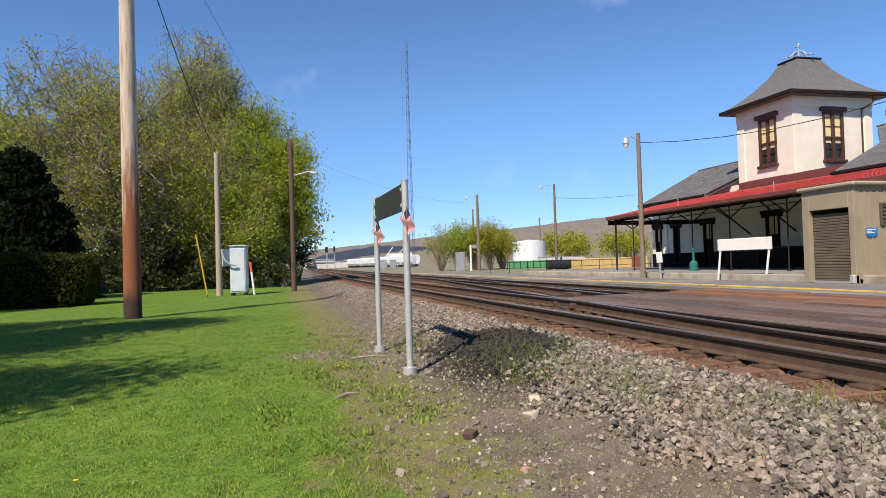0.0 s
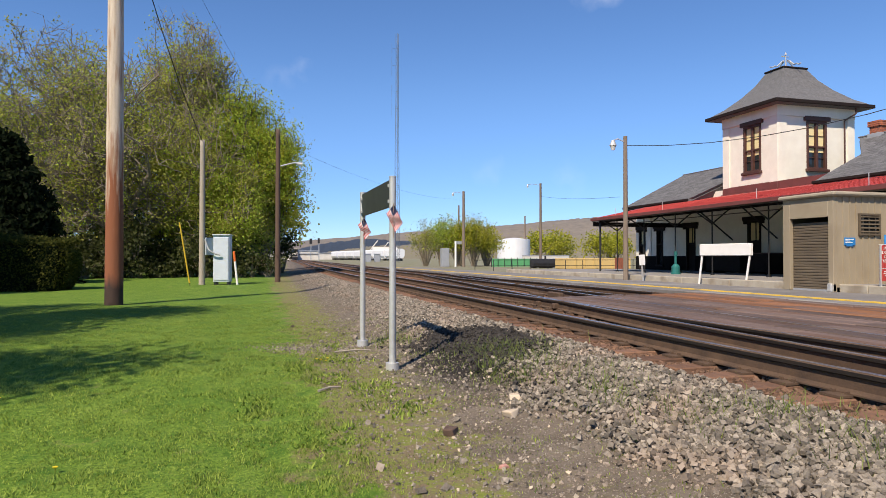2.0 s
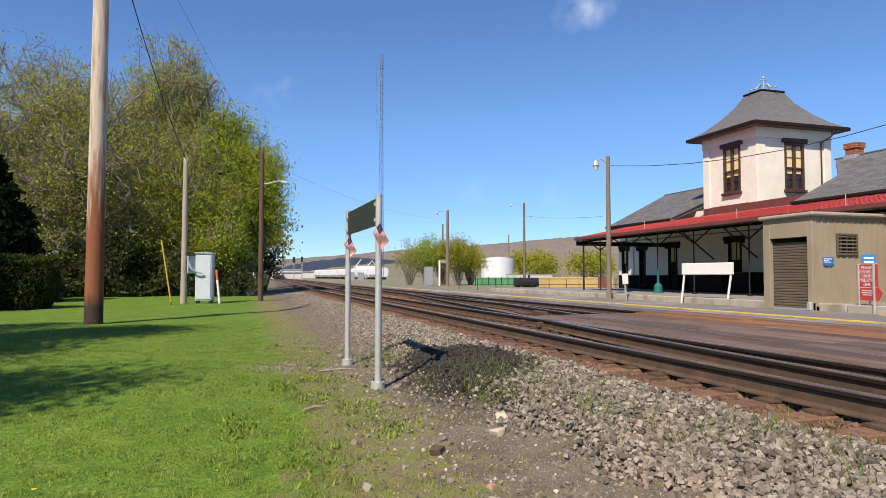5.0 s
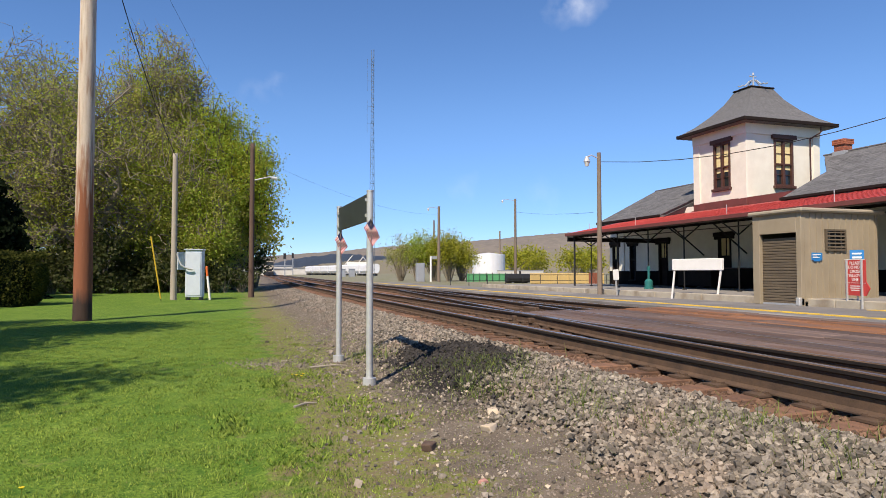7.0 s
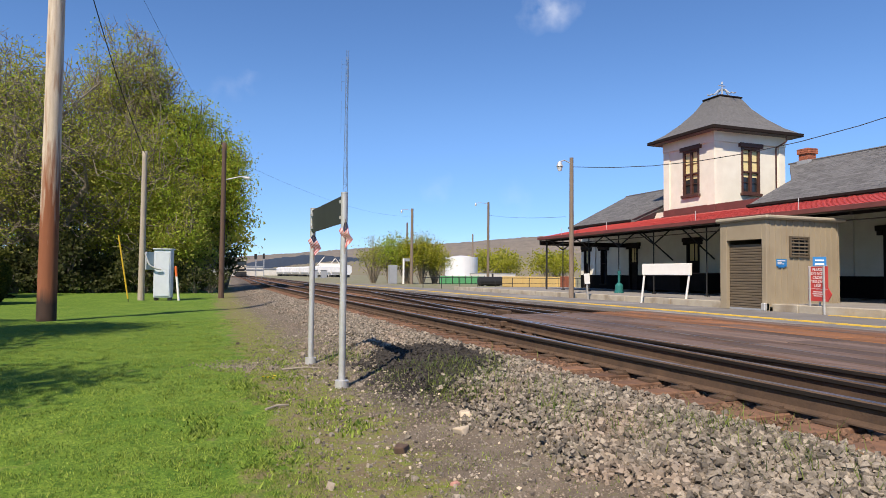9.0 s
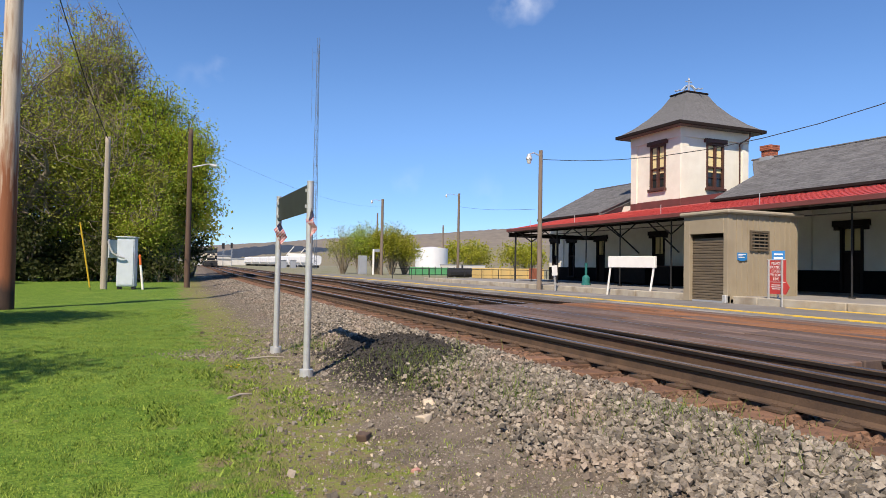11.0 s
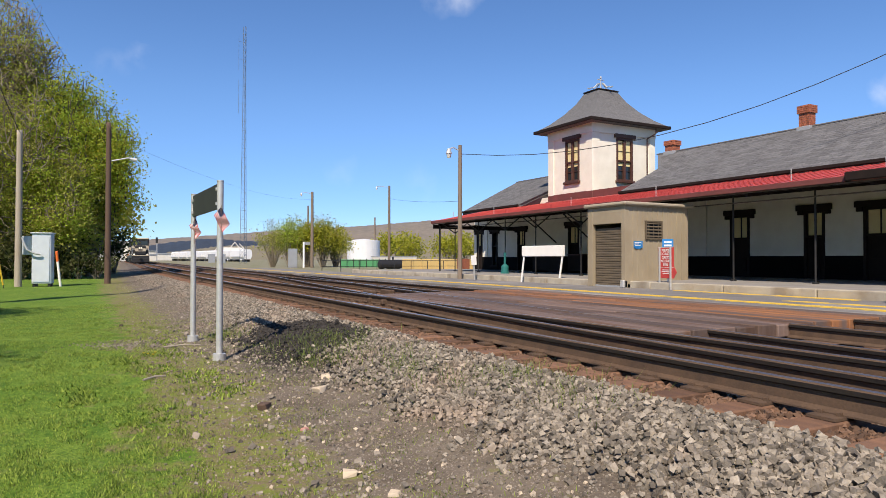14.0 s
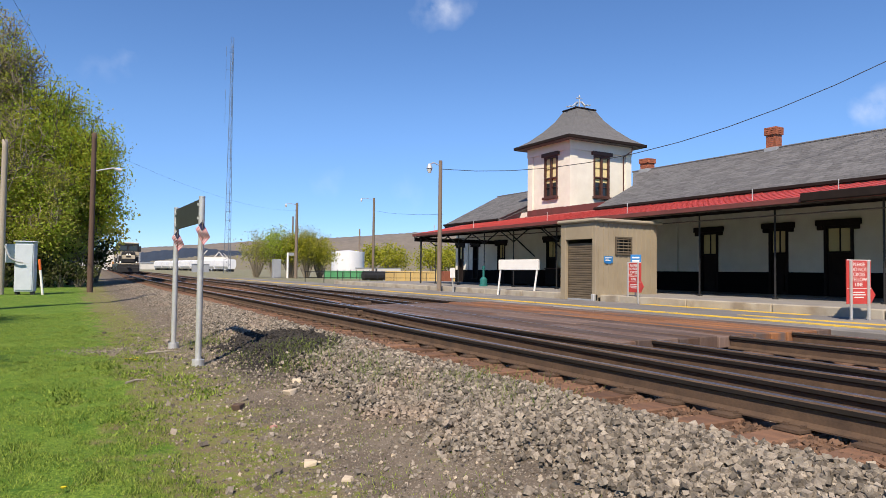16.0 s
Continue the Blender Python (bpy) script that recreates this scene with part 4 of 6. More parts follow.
part("eave_gutter", boxes((mx - bx - 0.08, mx - bx + 0.02, my - by - 0.08, my + by + 0.08, 8.12, 8.28), (mx - bx + 0.02, mx + bx + 0.08, my - by - 0.08, my - by + 0.02, 8.12, 8.28), (mx + bx - 0.02, mx + bx + 0.08, my - by + 0.02, my + by + 0.08, 8.12, 8.28), (mx - bx + 0.02, mx + bx - 0.02, my + by - 0.02, my + by + 0.08, 8.12, 8.28), bevel=0.015), DARKTRIM, tower, "dark eave gutter")
part("cap", boxes((mx - bx * 0.27, mx + bx * 0.27, my - by * 0.27, my + by * 0.27, 10.2, 10.28), bevel=0.02), DARKTRIM, tower)
cb = rods(((mx, my, 10.28), (mx, my, 11.0), 0.05, 0.02), ((mx - 0.22, my, 10.92), (mx + 0.2, my, 10.92), 0.03, 0.02), ((mx, my, 11.0), (mx, my, 11.12), 0.06, 0.02))
for sx, sy in ((1, 0), (-1, 0), (0, 1), (0, -1)):
    for k in range(6):
        a, b = k / 6, (k + 1) / 6
        fx = lambda q: 0.1 + 0.8 * q
        fz = lambda q: 10.3 + 0.42 * (1 - q) ** 2.4 + 0.1 * abs(math.sin(q * 7))
        rod(cb, (mx + sx * fx(a), my + sy * fx(a), fz(a)), (mx + sx * fx(b), my + sy * fx(b), fz(b)), 0.03, seg=5)
part("finial", cb, GALV, tower, "weathered metal roof finial")
part("downpipe", rods(((TX1 - 0.62, TY0 - 0.1, 5.3), (TX1 - 0.62, TY0 - 0.1, 7.6), 0.035), ((TX1 - 0.62, TY0 - 0.1, 7.6), (TX1 - 0.35, TY0 - 0.45, 7.85), 0.035), ((TX1 - 0.35, TY0 - 0.45, 7.85), (TX1 - 0.35, TY0 - 0.45, 8.14), 0.035)), TRIM, tower, "dark brown downpipe")


def chimney(x, y, z0, z1, w):
    c = thing("chimney", "square red-brick chimney with a corbelled cap", "chimney")
    part("mortar_core", boxes((x - w + 0.012, x + w - 0.012, y - w + 0.012, y + w - 0.012, z0 - 0.4, z1 - 0.01)), MORTAR, c)
    z, r = z0 - 0.05, 0
    while z < z1 - 0.02:
        o = 0.05 if z > z1 - 0.3 else 0.0
        for side in range(4):
            n = 4
            for k in range(n):
                a, b = -w - o + k * 2 * (w + o) / n, -w - o + (k + 1) * 2 * (w + o) / n
                bm = boxes((a + 0.004, b - 0.004, -w - o, -w - o + 0.09, z, z + 0.066))
                ob = part("brick", bm, BRICK, c)
                ob.matrix_basis = pose(x, y, 0, 0, 0, 90 * side + 0)
        z += 0.078
        r += 1
    part("flashing", boxes((x - w - 0.06, x + w + 0.06, y - w - 0.06, y + w + 0.06, z0 - 0.3, z0 - 0.02), bevel=0.01), GREYBOX, c)
    return c


chimney(RX, 14.33, 6.56, 7.32, 0.21)
chimney(RX, 21.02, 6.56, 7.05, 0.24)

# ---------------------------------------------------------------- shed on the platform
shed = thing("equipment_shed", "tan ribbed-metal equipment shed with a brown roller door", "shed")
SX0, SX1, SY0, SY1, SZ0, SZ1 = 14.3, 17.0, 13.3, 14.97, PLAT_Z, 2.99
# trackside frame round the roller door
DY0, DY1, DZ1 = 13.46, 14.72, 2.46
part("front_frame", boxes((SX0, SX0 + 0.12, SY0, DY0, SZ0, SZ1), (SX0, SX0 + 0.12, DY1, SY1, SZ0, SZ1), (SX0, SX0 + 0.12, DY0, DY1, DZ1, SZ1), bevel=0.008), SHED, shed)
z = SZ0 + 0.03
roller = part("roller_door", boxes((SX0 + 0.15, SX0 + 0.17, DY0 - 0.02, DY1 + 0.02, SZ0 + 0.03, DZ1 - 0.12)), ROLLER, shed, "closed brown slatted roller door")
while z < DZ1 - 0.2:
    part("slat", boxes((SX0 + 0.12, SX0 + 0.149, DY0 - 0.02, DY1 + 0.02, z, z + 0.068), bevel=0.012), ROLLER, roller)
    z += 0.075
part("door_bar", boxes((SX0 + 0.1, SX0 + 0.16, DY0, DY1, SZ0, SZ0 + 0.05)), GREYBOX, shed)
part("lock_box", boxes((SX0 - 0.08, SX0 + 0.1, DY0 - 0.16, DY0 - 0.02, SZ0, SZ0 + 0.22), bevel=0.02), GALV, shed)
ribbed = part("ribbed_wall", boxes((SX0 + 0.12, SX1, SY0 + 0.02, SY0 + 0.06, SZ0 + 0.1, SZ1)), SHED, shed)
for k in range(13):
    xx = SX0 + 0.12 + k * (SX1 - SX0 - 0.12) / 12.5
    part("rib", boxes((xx, xx + 0.05, SY0, SY0 + 0.02, SZ0 + 0.12, SZ1 - 0.02)), SHED, ribbed)
part("side_wall", boxes((SX1 - 0.05, SX1, SY0 + 0.06, SY1, SZ0 + 0.1, SZ1), (SX0 + 0.12, SX1 - 0.05, SY1 - 0.05, SY1, SZ0 + 0.1, SZ1)), SHED, shed)
part("plinth", boxes((SX0 + 0.2, SX1 + 0.02, SY0 + 0.0, SY1, 0.3, SZ0 + 0.12)), CONCRETE, shed)
part("roof", boxes((SX0 - 0.1, SX1 + 0.14, SY0 - 0.12, SY1 + 0.1, SZ1, SZ1 + 0.11), bevel=0.035), SHEDROOF, shed, "pale tan roof edge")
lv = boxes((15.12, 15.82, SY0 - 0.04, SY0 + 0.03, 1.98, 2.03), (15.12, 15.82, SY0 - 0.04, SY0 + 0.03, 2.5, 2.55), (15.12, 15.17, SY0 - 0.04, SY0 + 0.03, 2.03, 2.5), (15.77, 15.82, SY0 - 0.04, SY0 + 0.03, 2.03, 2.5))
louvre = part("louvre_frame", lv, ROLLER, shed, "dark louvre frame")
for k in range(5):
    part("slat", boxes((-0.3, 0.3, -0.05, 0.05, -0.006, 0.006)), ROLLER, louvre).matrix_basis = pose(15.47, SY0 - 0.005, 2.09 + k * 0.097, 40, 0, 0)
part("louvre_back", boxes((15.16, 15.78, SY0 + 0.005, SY0 + 0.018, 2.02, 2.51)), BLACKMETAL, shed)


def writing_bars(parent, rows, material, name="lettering"):
    """Unreadable lines of print as small bars: rows of (x0, x1, z0, z1) on a board that faces -y at y = 0."""
    return part(name, boxes(*[(a, b, -0.008, -0.003, c, d) for a, b, c, d in rows]), material, parent)


def lettering(text, size, m, parent, material, depth=0.002):
    cu = bpy.data.curves.new("lettering", "FONT")
    cu.body, cu.size, cu.align_x, cu.extrude = text, size, "CENTER", depth
    cu.materials.append(material)
    ob = new("lettering", cu)
    ob.parent = parent
    ob.matrix_basis = m
    return ob


sign = thing("blue_notice", "small blue notice with white print on the shed", "sign", pose(14.82, SY0 - 0.006, 1.82))
part("board", boxes((-0.18, 0.18, -0.012, 0.004, -0.1, 0.1), (-0.11, 0.11, -0.012, 0.004, -0.13, -0.1), bevel=0.003), BLUE, sign)
writing_bars(sign, [(-0.15, 0.12, 0.04, 0.065), (-0.15, 0.0, 0.0, 0.02), (-0.15, 0.08, -0.04, -0.02)], WHITE).location = (0, -0.009, 0)


def red_sign(m, tilt):
    s = thing("warning_sign", "red and white warning sign board on two metal posts", "sign", m, group="platform warning signs")
    for x in (-0.22, 0.24):
        part("post", boxes((x - 0.025, x + 0.025, -0.045, -0.005, 0, 1.18), bevel=0.006), GALV, s)
    bm = bmesh.new()
    pts = [(-0.3, 0.32), (0.33, 0.32), (0.45, 0.5), (0.33, 0.66), (0.33, 1.2), (-0.3, 1.2)]
    vs = [bm.verts.new((x, y, z)) for y in (0.0, 0.02) for x, z in pts]
    bm.faces.new(vs[:6]), bm.faces.new(vs[6:][::-1])
    for k in range(6):
        bm.faces.new((vs[k], vs[k + 6], vs[(k + 1) % 6 + 6], vs[(k + 1) % 6]))
    bmesh.ops.recalc_face_normals(bm, faces=bm.faces)
    part("board", bm, RED, s, "red board with white lettering")
    part("border", boxes((-0.3, 0.33, -0.004, 0.0, 1.185, 1.2)), WHITE, s)
    part("divider", boxes((-0.3, 0.33, -0.004, 0.0, 0.62, 0.63)), WHITE, s)
    for k, (txt, sz) in enumerate((("PLEASE", 0.105), ("DO NOT", 0.105), ("CROSS", 0.105), ("YELLOW", 0.105), ("LINE", 0.105))):
        lettering(txt, sz, pose(0.015, -0.004, 1.07 - k * 0.1, 90, 0, 0), s, WHITE)
    part("small_print", boxes((-0.14, 0.16, -0.004, 0.0, 0.54, 0.56), (-0.16, 0.18, -0.004, 0.0, 0.49, 0.51), (-0.12, 0.14, -0.004, 0.0, 0.44, 0.46)), WHITE, s)
    return s


red_sign(pose(13.85, 5.3, PLAT_Z, 0, 0, -12), 0)
red_sign(pose(14.52, 11.95, PLAT_Z, 0, 0, -98), 0)
bs = thing("blue_notice", "small blue square sign on a thin metal post", "sign", pose(14.72, 12.05, PLAT_Z, 0, 0, -45))
part("post", boxes((-0.02, 0.02, -0.02, 0.02, 0, 1.3)), GALV, bs)
part("board", boxes((-0.15, 0.15, -0.04, -0.022, 1.17, 1.43), bevel=0.004), BLUE, bs)
writing_bars(bs, [(-0.1, 0.1, 1.32, 1.36), (-0.1, 0.1, 1.22, 1.27)], WHITE).location = (0, -0.038, 0)

# white blank sign board on two slanted legs
ws = thing("platform_sign_board", "long blank white sign board on two white legs", "sign")
A, B = Vector((14.35, 18.55, 0)), Vector((14.62, 16.6, 0))
dirv = (B - A).normalized()
ang = math.degrees(math.atan2(dirv.y, dirv.x))
ws.matrix_basis = pose(A.x, A.y, PLAT_Z, 0, 0, ang)
L = (B - A).length
part("board", boxes((-0.05, L + 0.05, -0.05, 0.05, 0.95, 1.33), bevel=0.012), WHITE, ws)
part("leg", rods(((-0.12, 0, 0), (0.03, 0, 1.0), 0.035)), WHITE, ws)
part("leg", rods(((L - 0.2, 0, 0), (L - 0.02, 0, 1.0), 0.035)), WHITE, ws)

# teal hydrant-like barrel on the deck, small placard
def standpipe(m):
    hy = thing("fire_hydrant", "teal painted hydrant with a tall stem on the platform deck", "hydrant", m)
    part("body", rods(((0, 0, 0), (0, 0, 0.08), 0.2), ((0, 0, 0.08), (0, 0, 0.32), 0.17), ((0, 0, 0.32), (0, 0, 0.42), 0.17, 0.08), seg=14), TEAL, hy)
    part("stem", rods(((0, 0, 0.42), (0, 0, 0.85), 0.05), ((0, 0, 0.8), (0, 0, 0.95), 0.07)), TEAL, hy)


standpipe(pose(16.9, 23.6, DECK_Z))
standpipe(pose(16.4, 5.6, DECK_Z))
pl = thing("placard", "small white placard on a leaning grey stake", "sign", pose(14.2, 21.8, PLAT_Z, 0, -4, 0))
part("stake", boxes((-0.03, 0.03, -0.02, 0.02, 0, 0.85)), GALV, pl)
part("board", boxes((-0.12, 0.12, -0.05, -0.02, 0.6, 1.0), bevel=0.006), WHITE, pl)
# baggage crates by the wall
for k, (x, y, w, d, h) in enumerate(((20.8, 25.0, 1.0, 2.3, 0.75), (21.0, 23.1, 0.9, 1.1, 0.85))):
    c = thing("crate", "dark weathered wooden baggage crate by the station wall", "crate", pose(x, y, DECK_Z))
    part("body", boxes((-w / 2, w / 2, -d / 2, d / 2, 0.08, h), bevel=0.015), DARKTRIM, c)
    part("lid", boxes((-w / 2 - 0.03, w / 2 + 0.03, -d / 2 - 0.03, d / 2 + 0.03, h, h + 0.05), bevel=0.01), TRIM, c)
    part("skid", boxes((-w / 2, w / 2, -d / 2, -d / 2 + 0.1, 0, 0.08)), DARKTRIM, c)
    part("skid", boxes((-w / 2, w / 2, d / 2 - 0.1, d / 2, 0, 0.08)), DARKTRIM, c)


# ---------------------------------------------------------------- poles and lamps
def lamp_post(m, height, r, label, arm=0.55, wood=POLEWOOD, side=-1):
    p = thing("lamp_post", label, "lamp post", m)
    part("pole", rods(((0, 0, 0), (0, 0, height), r, r * 0.75), seg=12), wood, p)
    part("arm", rods(((0, 0, height - 0.25), (side * arm * 0.6, 0, height - 0.12), 0.025), ((side * arm * 0.6, 0, height - 0.12), (side * arm, 0, height - 0.2), 0.025), seg=6), GALV, p)
    lamp = part("lamp_head", rods(((side * arm, 0, height - 0.2), (side * arm, 0, height - 0.4), 0.07, 0.14), seg=12), GALV, p)
    part("globe", rods(((side * arm, 0, height - 0.4), (side * arm, 0, height - 0.58), 0.12, 0.07), seg=12), LAMPGLASS, lamp)
    return p


lamp_post(pose(14.25, 23.1, PLAT_Z), 5.75, 0.105, "weathered wooden pole with a small arm lamp, on the platform")
lamp_post(pose(23.0, 73.0, 0.3), 8.9, 0.2, "wooden pole with a street lamp arm, past the platform", 1.3)
lamp_post(pose(33.0, 73.5, 0.3), 10.2, 0.18, "tall grey wooden pole with a lamp arm", 1.7)
for x, y, h in ((30.6, 100, 9.5), (42.0, 100, 8.0)):
    p = thing("utility_pole", "distant grey wooden utility pole", "utility pole", pose(x, y, 0.3))
    part("pole", rods(((0, 0, 0), (0, 0, h), 0.17, 0.13)), POLEWOOD, p)


def utility_pole(x, y, h, r, label, mats):
    p = thing("utility_pole", label, "utility pole", pose(x, y, lawn_z(y) - 0.05))
    bm = bmesh.new()
    rings = [(z, r * (1 - 0.25 * z / h)) for z in np.linspace(0, h, 24)]
    prev = None
    prr = random.Random(int(x * 100))
    for z, rr in rings:
        ring = [bm.verts.new(((rr + prr.uniform(-0.004, 0.004)) * math.cos(a), (rr + prr.uniform(-0.004, 0.004)) * math.sin(a), z)) for a in np.linspace(0, 2 * math.pi, 16, endpoint=False)]
        if prev:
            for k in range(16):
                bm.faces.new((prev[k], prev[(k + 1) % 16], ring[(k + 1) % 16], ring[k]))
        prev = ring
    bm.faces.new(prev)
    part("pole", bm, mats, p, smooth=True)
    return p


def burnt_pole():
    """Wood that is tarred at the foot, stained red-brown to head height and bleached above."""
    m = mat("stained_pole_wood", (0.6, 0.52, 0.43), (0.42, 0.34, 0.27), 2, 0.9, 0, 0.5, 30, 0, (7, 7, 0.6), stain=(0.34, 0.22, 0.15), stain_scale=1.6)
    n, l = m.node_tree.nodes, m.node_tree.links
    b = n["Principled BSDF"]
    old = b.inputs["Base Color"].links[0].from_socket
    tc = n.new("ShaderNodeTexCoord")
    sp = n.new("ShaderNodeSeparateXYZ")
    l.new(tc.outputs["Object"], sp.inputs[0])
    ns = n.new("ShaderNodeTexNoise")
    mp = n.new("ShaderNodeMapping")
    mp.inputs["Scale"].default_value = (4, 4, 0.35)
    l.new(tc.outputs["Object"], mp.inputs[0])
    l.new(mp.outputs[0], ns.inputs[0])
    ns.inputs["Scale"].default_value, ns.inputs["Detail"].default_value = 2.2, 6
    for colour, at, wid, amp in (((0.23, 0.085, 0.042), 4.0, 1.6, 7.0), ((0.05, 0.03, 0.024), 0.75, 0.4, 0.6)):
        a = n.new("ShaderNodeMath")
        a.operation = "MULTIPLY_ADD"
        l.new(ns.outputs[0], a.inputs[0])
        a.inputs[1].default_value = amp
        l.new(sp.outputs[2], a.inputs[2])
        r = n.new("ShaderNodeMapRange")
        mid = at + amp * 0.5
        r.inputs["From Min"].default_value, r.inputs["From Max"].default_value = mid - wid * 0.5, mid + wid * 0.5
        l.new(a.outputs[0], r.inputs[0])
        q = n.new("ShaderNodeMix")
        q.data_type = "RGBA"
        l.new(r.outputs[0], q.inputs[0])
        q.inputs[6].default_value = (*colour, 1)
        l.new(old, q.inputs[7])
        old = q.outputs[2]
    l.new(old, b.inputs["Base Color"])
    return m


utility_pole(-3.86, 20.5, 14.0, 0.25, "tall wooden utility pole, bleached above and stained red-brown below", burnt_pole())
utility_pole(-2.55, 33.3, 7.05, 0.15, "grey wooden pole on the lawn beside a metal cabinet", POLEPALE)
p3 = utility_pole(1.05, 36.3, 8.3, 0.15, "dark wooden pole with a street-lamp arm at the lawn's edge", POLEDARK)
part("arm", rods(((0, 0, 6.3), (0.9, 0, 6.55), 0.03), ((0.9, 0, 6.55), (1.1, 0, 6.5), 0.04)), GALV, p3)
part("lamp_head", rods(((1.0, 0, 6.5), (1.3, 0, 6.45), 0.08, 0.11)), GALV, p3)

# cabinet, box, guards on the lawn
cab = thing("signal_cabinet", "tall pale blue-grey metal signal cabinet on a stand, on the lawn", "cabinet", pose(-1.62, 33.6, lawn_z(33.6), 0, 0, -8))
part("body", boxes((-0.38, 0.38, -0.35, 0.35, 0.14, 2.4), bevel=0.02), CABINET, cab)
part("door", boxes((-0.33, 0.33, -0.385, -0.352, 0.22, 2.3), bevel=0.01), CABINET, cab)
part("roof", boxes((-0.43, 0.43, -0.42, 0.4, 2.4, 2.45), bevel=0.012), CABINET, cab)
for sx in (-0.3, 0.3):
    part("foot", boxes((sx - 0.05, sx + 0.05, -0.3, 0.3, 0, 0.14)), BLACKMETAL, cab)
mb = thing("meter_box", "small grey-white metal box on the pole beside the cabinet", "box", pose(-2.2, 33.8, lawn_z(33) + 1.45))
part("body", boxes((-0.25, 0.25, -0.12, 0.12, 0, 0.85), bevel=0.015), CABINET, mb)
part("bracket", boxes((-0.3, 0.25, 0.12, 0.16, 0.2, 0.3), (-0.3, 0.25, 0.12, 0.16, 0.55, 0.65)), GALV, mb)
cable("conduit", [(-2.4, 33.1, 2.3), (-2.2, 33.05, 1.75), (-1.7, 33.1, 1.55)], 0.045, GALV, "curved grey conduit from the pole to the cabinet", 0.05)
mk = thing("marker_post", "white marker post with an orange top, leaning by the cabinet", "marker post", pose(-0.92, 33.4, lawn_z(33), 0, -6, 0))
part("post", rods(((0, 0, 0), (0, 0, 1.15), 0.055), seg=10), WHITE, mk)
part("cap", rods(((0, 0, 1.15), (0, 0, 1.6), 0.06), ((0, 0, 1.6), (0, 0, 1.64), 0.06, 0.03), seg=10), ORANGE, mk)
yg = thing("guy_guard", "thin yellow guy-wire guard leaning over the lawn", "guy guard", pose(-2.95, 32.0, lawn_z(32), 0, -9, 0))
part("guard", rods(((0, 0, 0.15), (0, 0, 3.0), 0.035), seg=8), YGUARD, yg)
part("anchor", rods(((0, 0, -0.05), (0, 0, 0.15), 0.015)), BLACKMETAL, yg)

# wires
cable("overhead_wire", [(-16, 12.0, 15.0), (-3.8, 20.5, 12.2), (-2.55, 33.3, 7.0)], 0.018, CABLE, "black overhead cable between wooden poles", 0.5)
cable("overhead_wire", [(-3.8, 20.5, 13.6), (1.05, 36.3, 8.1)], 0.006, CABLE, "thin black overhead wire between poles", 0.3)
cable("overhead_wire", [(14.35, 23.1, 5.9), (24.5, 6.0, 10.05)], 0.014, CABLE, "black wire sagging from the lamp pole over the roof", 1.76)
cable("overhead_wire", [(33.0, 73.5, 8.9), (24.0, 40.0, 5.6)], 0.012, CABLE, "thin wire from the tall pole to the station", 0.2)
cable("overhead_wire", [(23.0, 73.0, 8.3), (1.05, 36.3, 7.7)], 0.005, CABLE, "thin wire across the tracks", 0.9)

# ---------------------------------------------------------------- the sign frame with two flags
sf_ = thing("sign_frame", "galvanised two-post sign frame with a dark panel, seen from behind", "sign", pose(1.83, 8.03, 0.0, 0, 0, 1.6))
H = 2.42
for yy in (0.0, 2.15):
    z0 = ground_z(1.85, 8.03 + yy)
    part("post", rods(((0, yy, z0), (0, yy, H), 0.043), seg=18), GALV, sf_, smooth=False)
    part("post_collar", rods(((0, yy, z0 - 0.04), (0, yy, z0 + 0.09), 0.085), seg=18), GALV, sf_)
    part("post_cap", rods(((0, yy, H), (0, yy, H + 0.015), 0.046), seg=18), GALV, sf_)
part("sign_panel", boxes((-0.02, 0.01, 0.03, 2.12, 2.05, 2.40), bevel=0.004), PANEL, sf_, "dark green-grey sign panel")
for yy in (0.06, 2.09):
    for zc in (2.1, 2.3):
        part("clamp", boxes((-0.05, 0.045, yy - 0.015, yy + 0.02, zc, zc + 0.04)), GALV, sf_)


def flag(m, name_group):
    """A small stick flag that hangs: thirteen narrow stripes in folds and a dark canton."""
    g = thing("small_flag", "small red and white striped stick flag with a navy canton", "flag", m, group=name_group)
    part("stick", rods(((0, 0, -0.32), (0, 0, 0.12), 0.005), seg=6), POLEWOOD, g)
    w, h = 0.27, 0.185
    def at(u, v):
        # u along the fly, v down the hoist; the cloth droops
        x = u * w * 0.42 - v * h * 0.5
        z = -v * h * 0.62 - 0.86 * u * w
        return (x, 0.02 * math.sin(u * 7 + v * 4), z + 0.1)
    for k in range(13):
        v0, v1 = k / 13, (k + 1) / 13
        u0 = 0.4 if k < 7 else 0.0
        us = np.linspace(u0, 1, 6)
        vs = [at(u, v) for u in us for v in (v0, v1)]
        vb = [(x, y + 0.003, z) for x, y, z in vs]
        fs = [(2 * i, 2 * i + 2, 2 * i + 3, 2 * i + 1) for i in range(5)]
        fs += [(2 * i + 13, 2 * i + 15, 2 * i + 14, 2 * i + 12) for i in range(5)]
        raw("stripe", vs + vb, fs, FLAGRED if k % 2 == 0 else FLAGWHITE, g)
    us = np.linspace(0, 0.4, 4)
    vs = [at(u, v) for u in us for v in (0, 7 / 13)]
    vb = [(x, y + 0.003, z) for x, y, z in vs]
    raw("canton", vs + vb, [(2 * i, 2 * i + 2, 2 * i + 3, 2 * i + 1) for i in range(3)] + [(2 * i + 9, 2 * i + 11, 2 * i + 10, 2 * i + 8) for i in range(3)], FLAGBLUE, g, "navy canton")
    return g


flag_a = flag(pose(1.83, 7.96, 1.97, 0, 0, 0), "flags on the sign frame")
flag_b = flag(pose(1.78, 10.12, 1.93, 0, 0, 0), "flags on the sign frame")


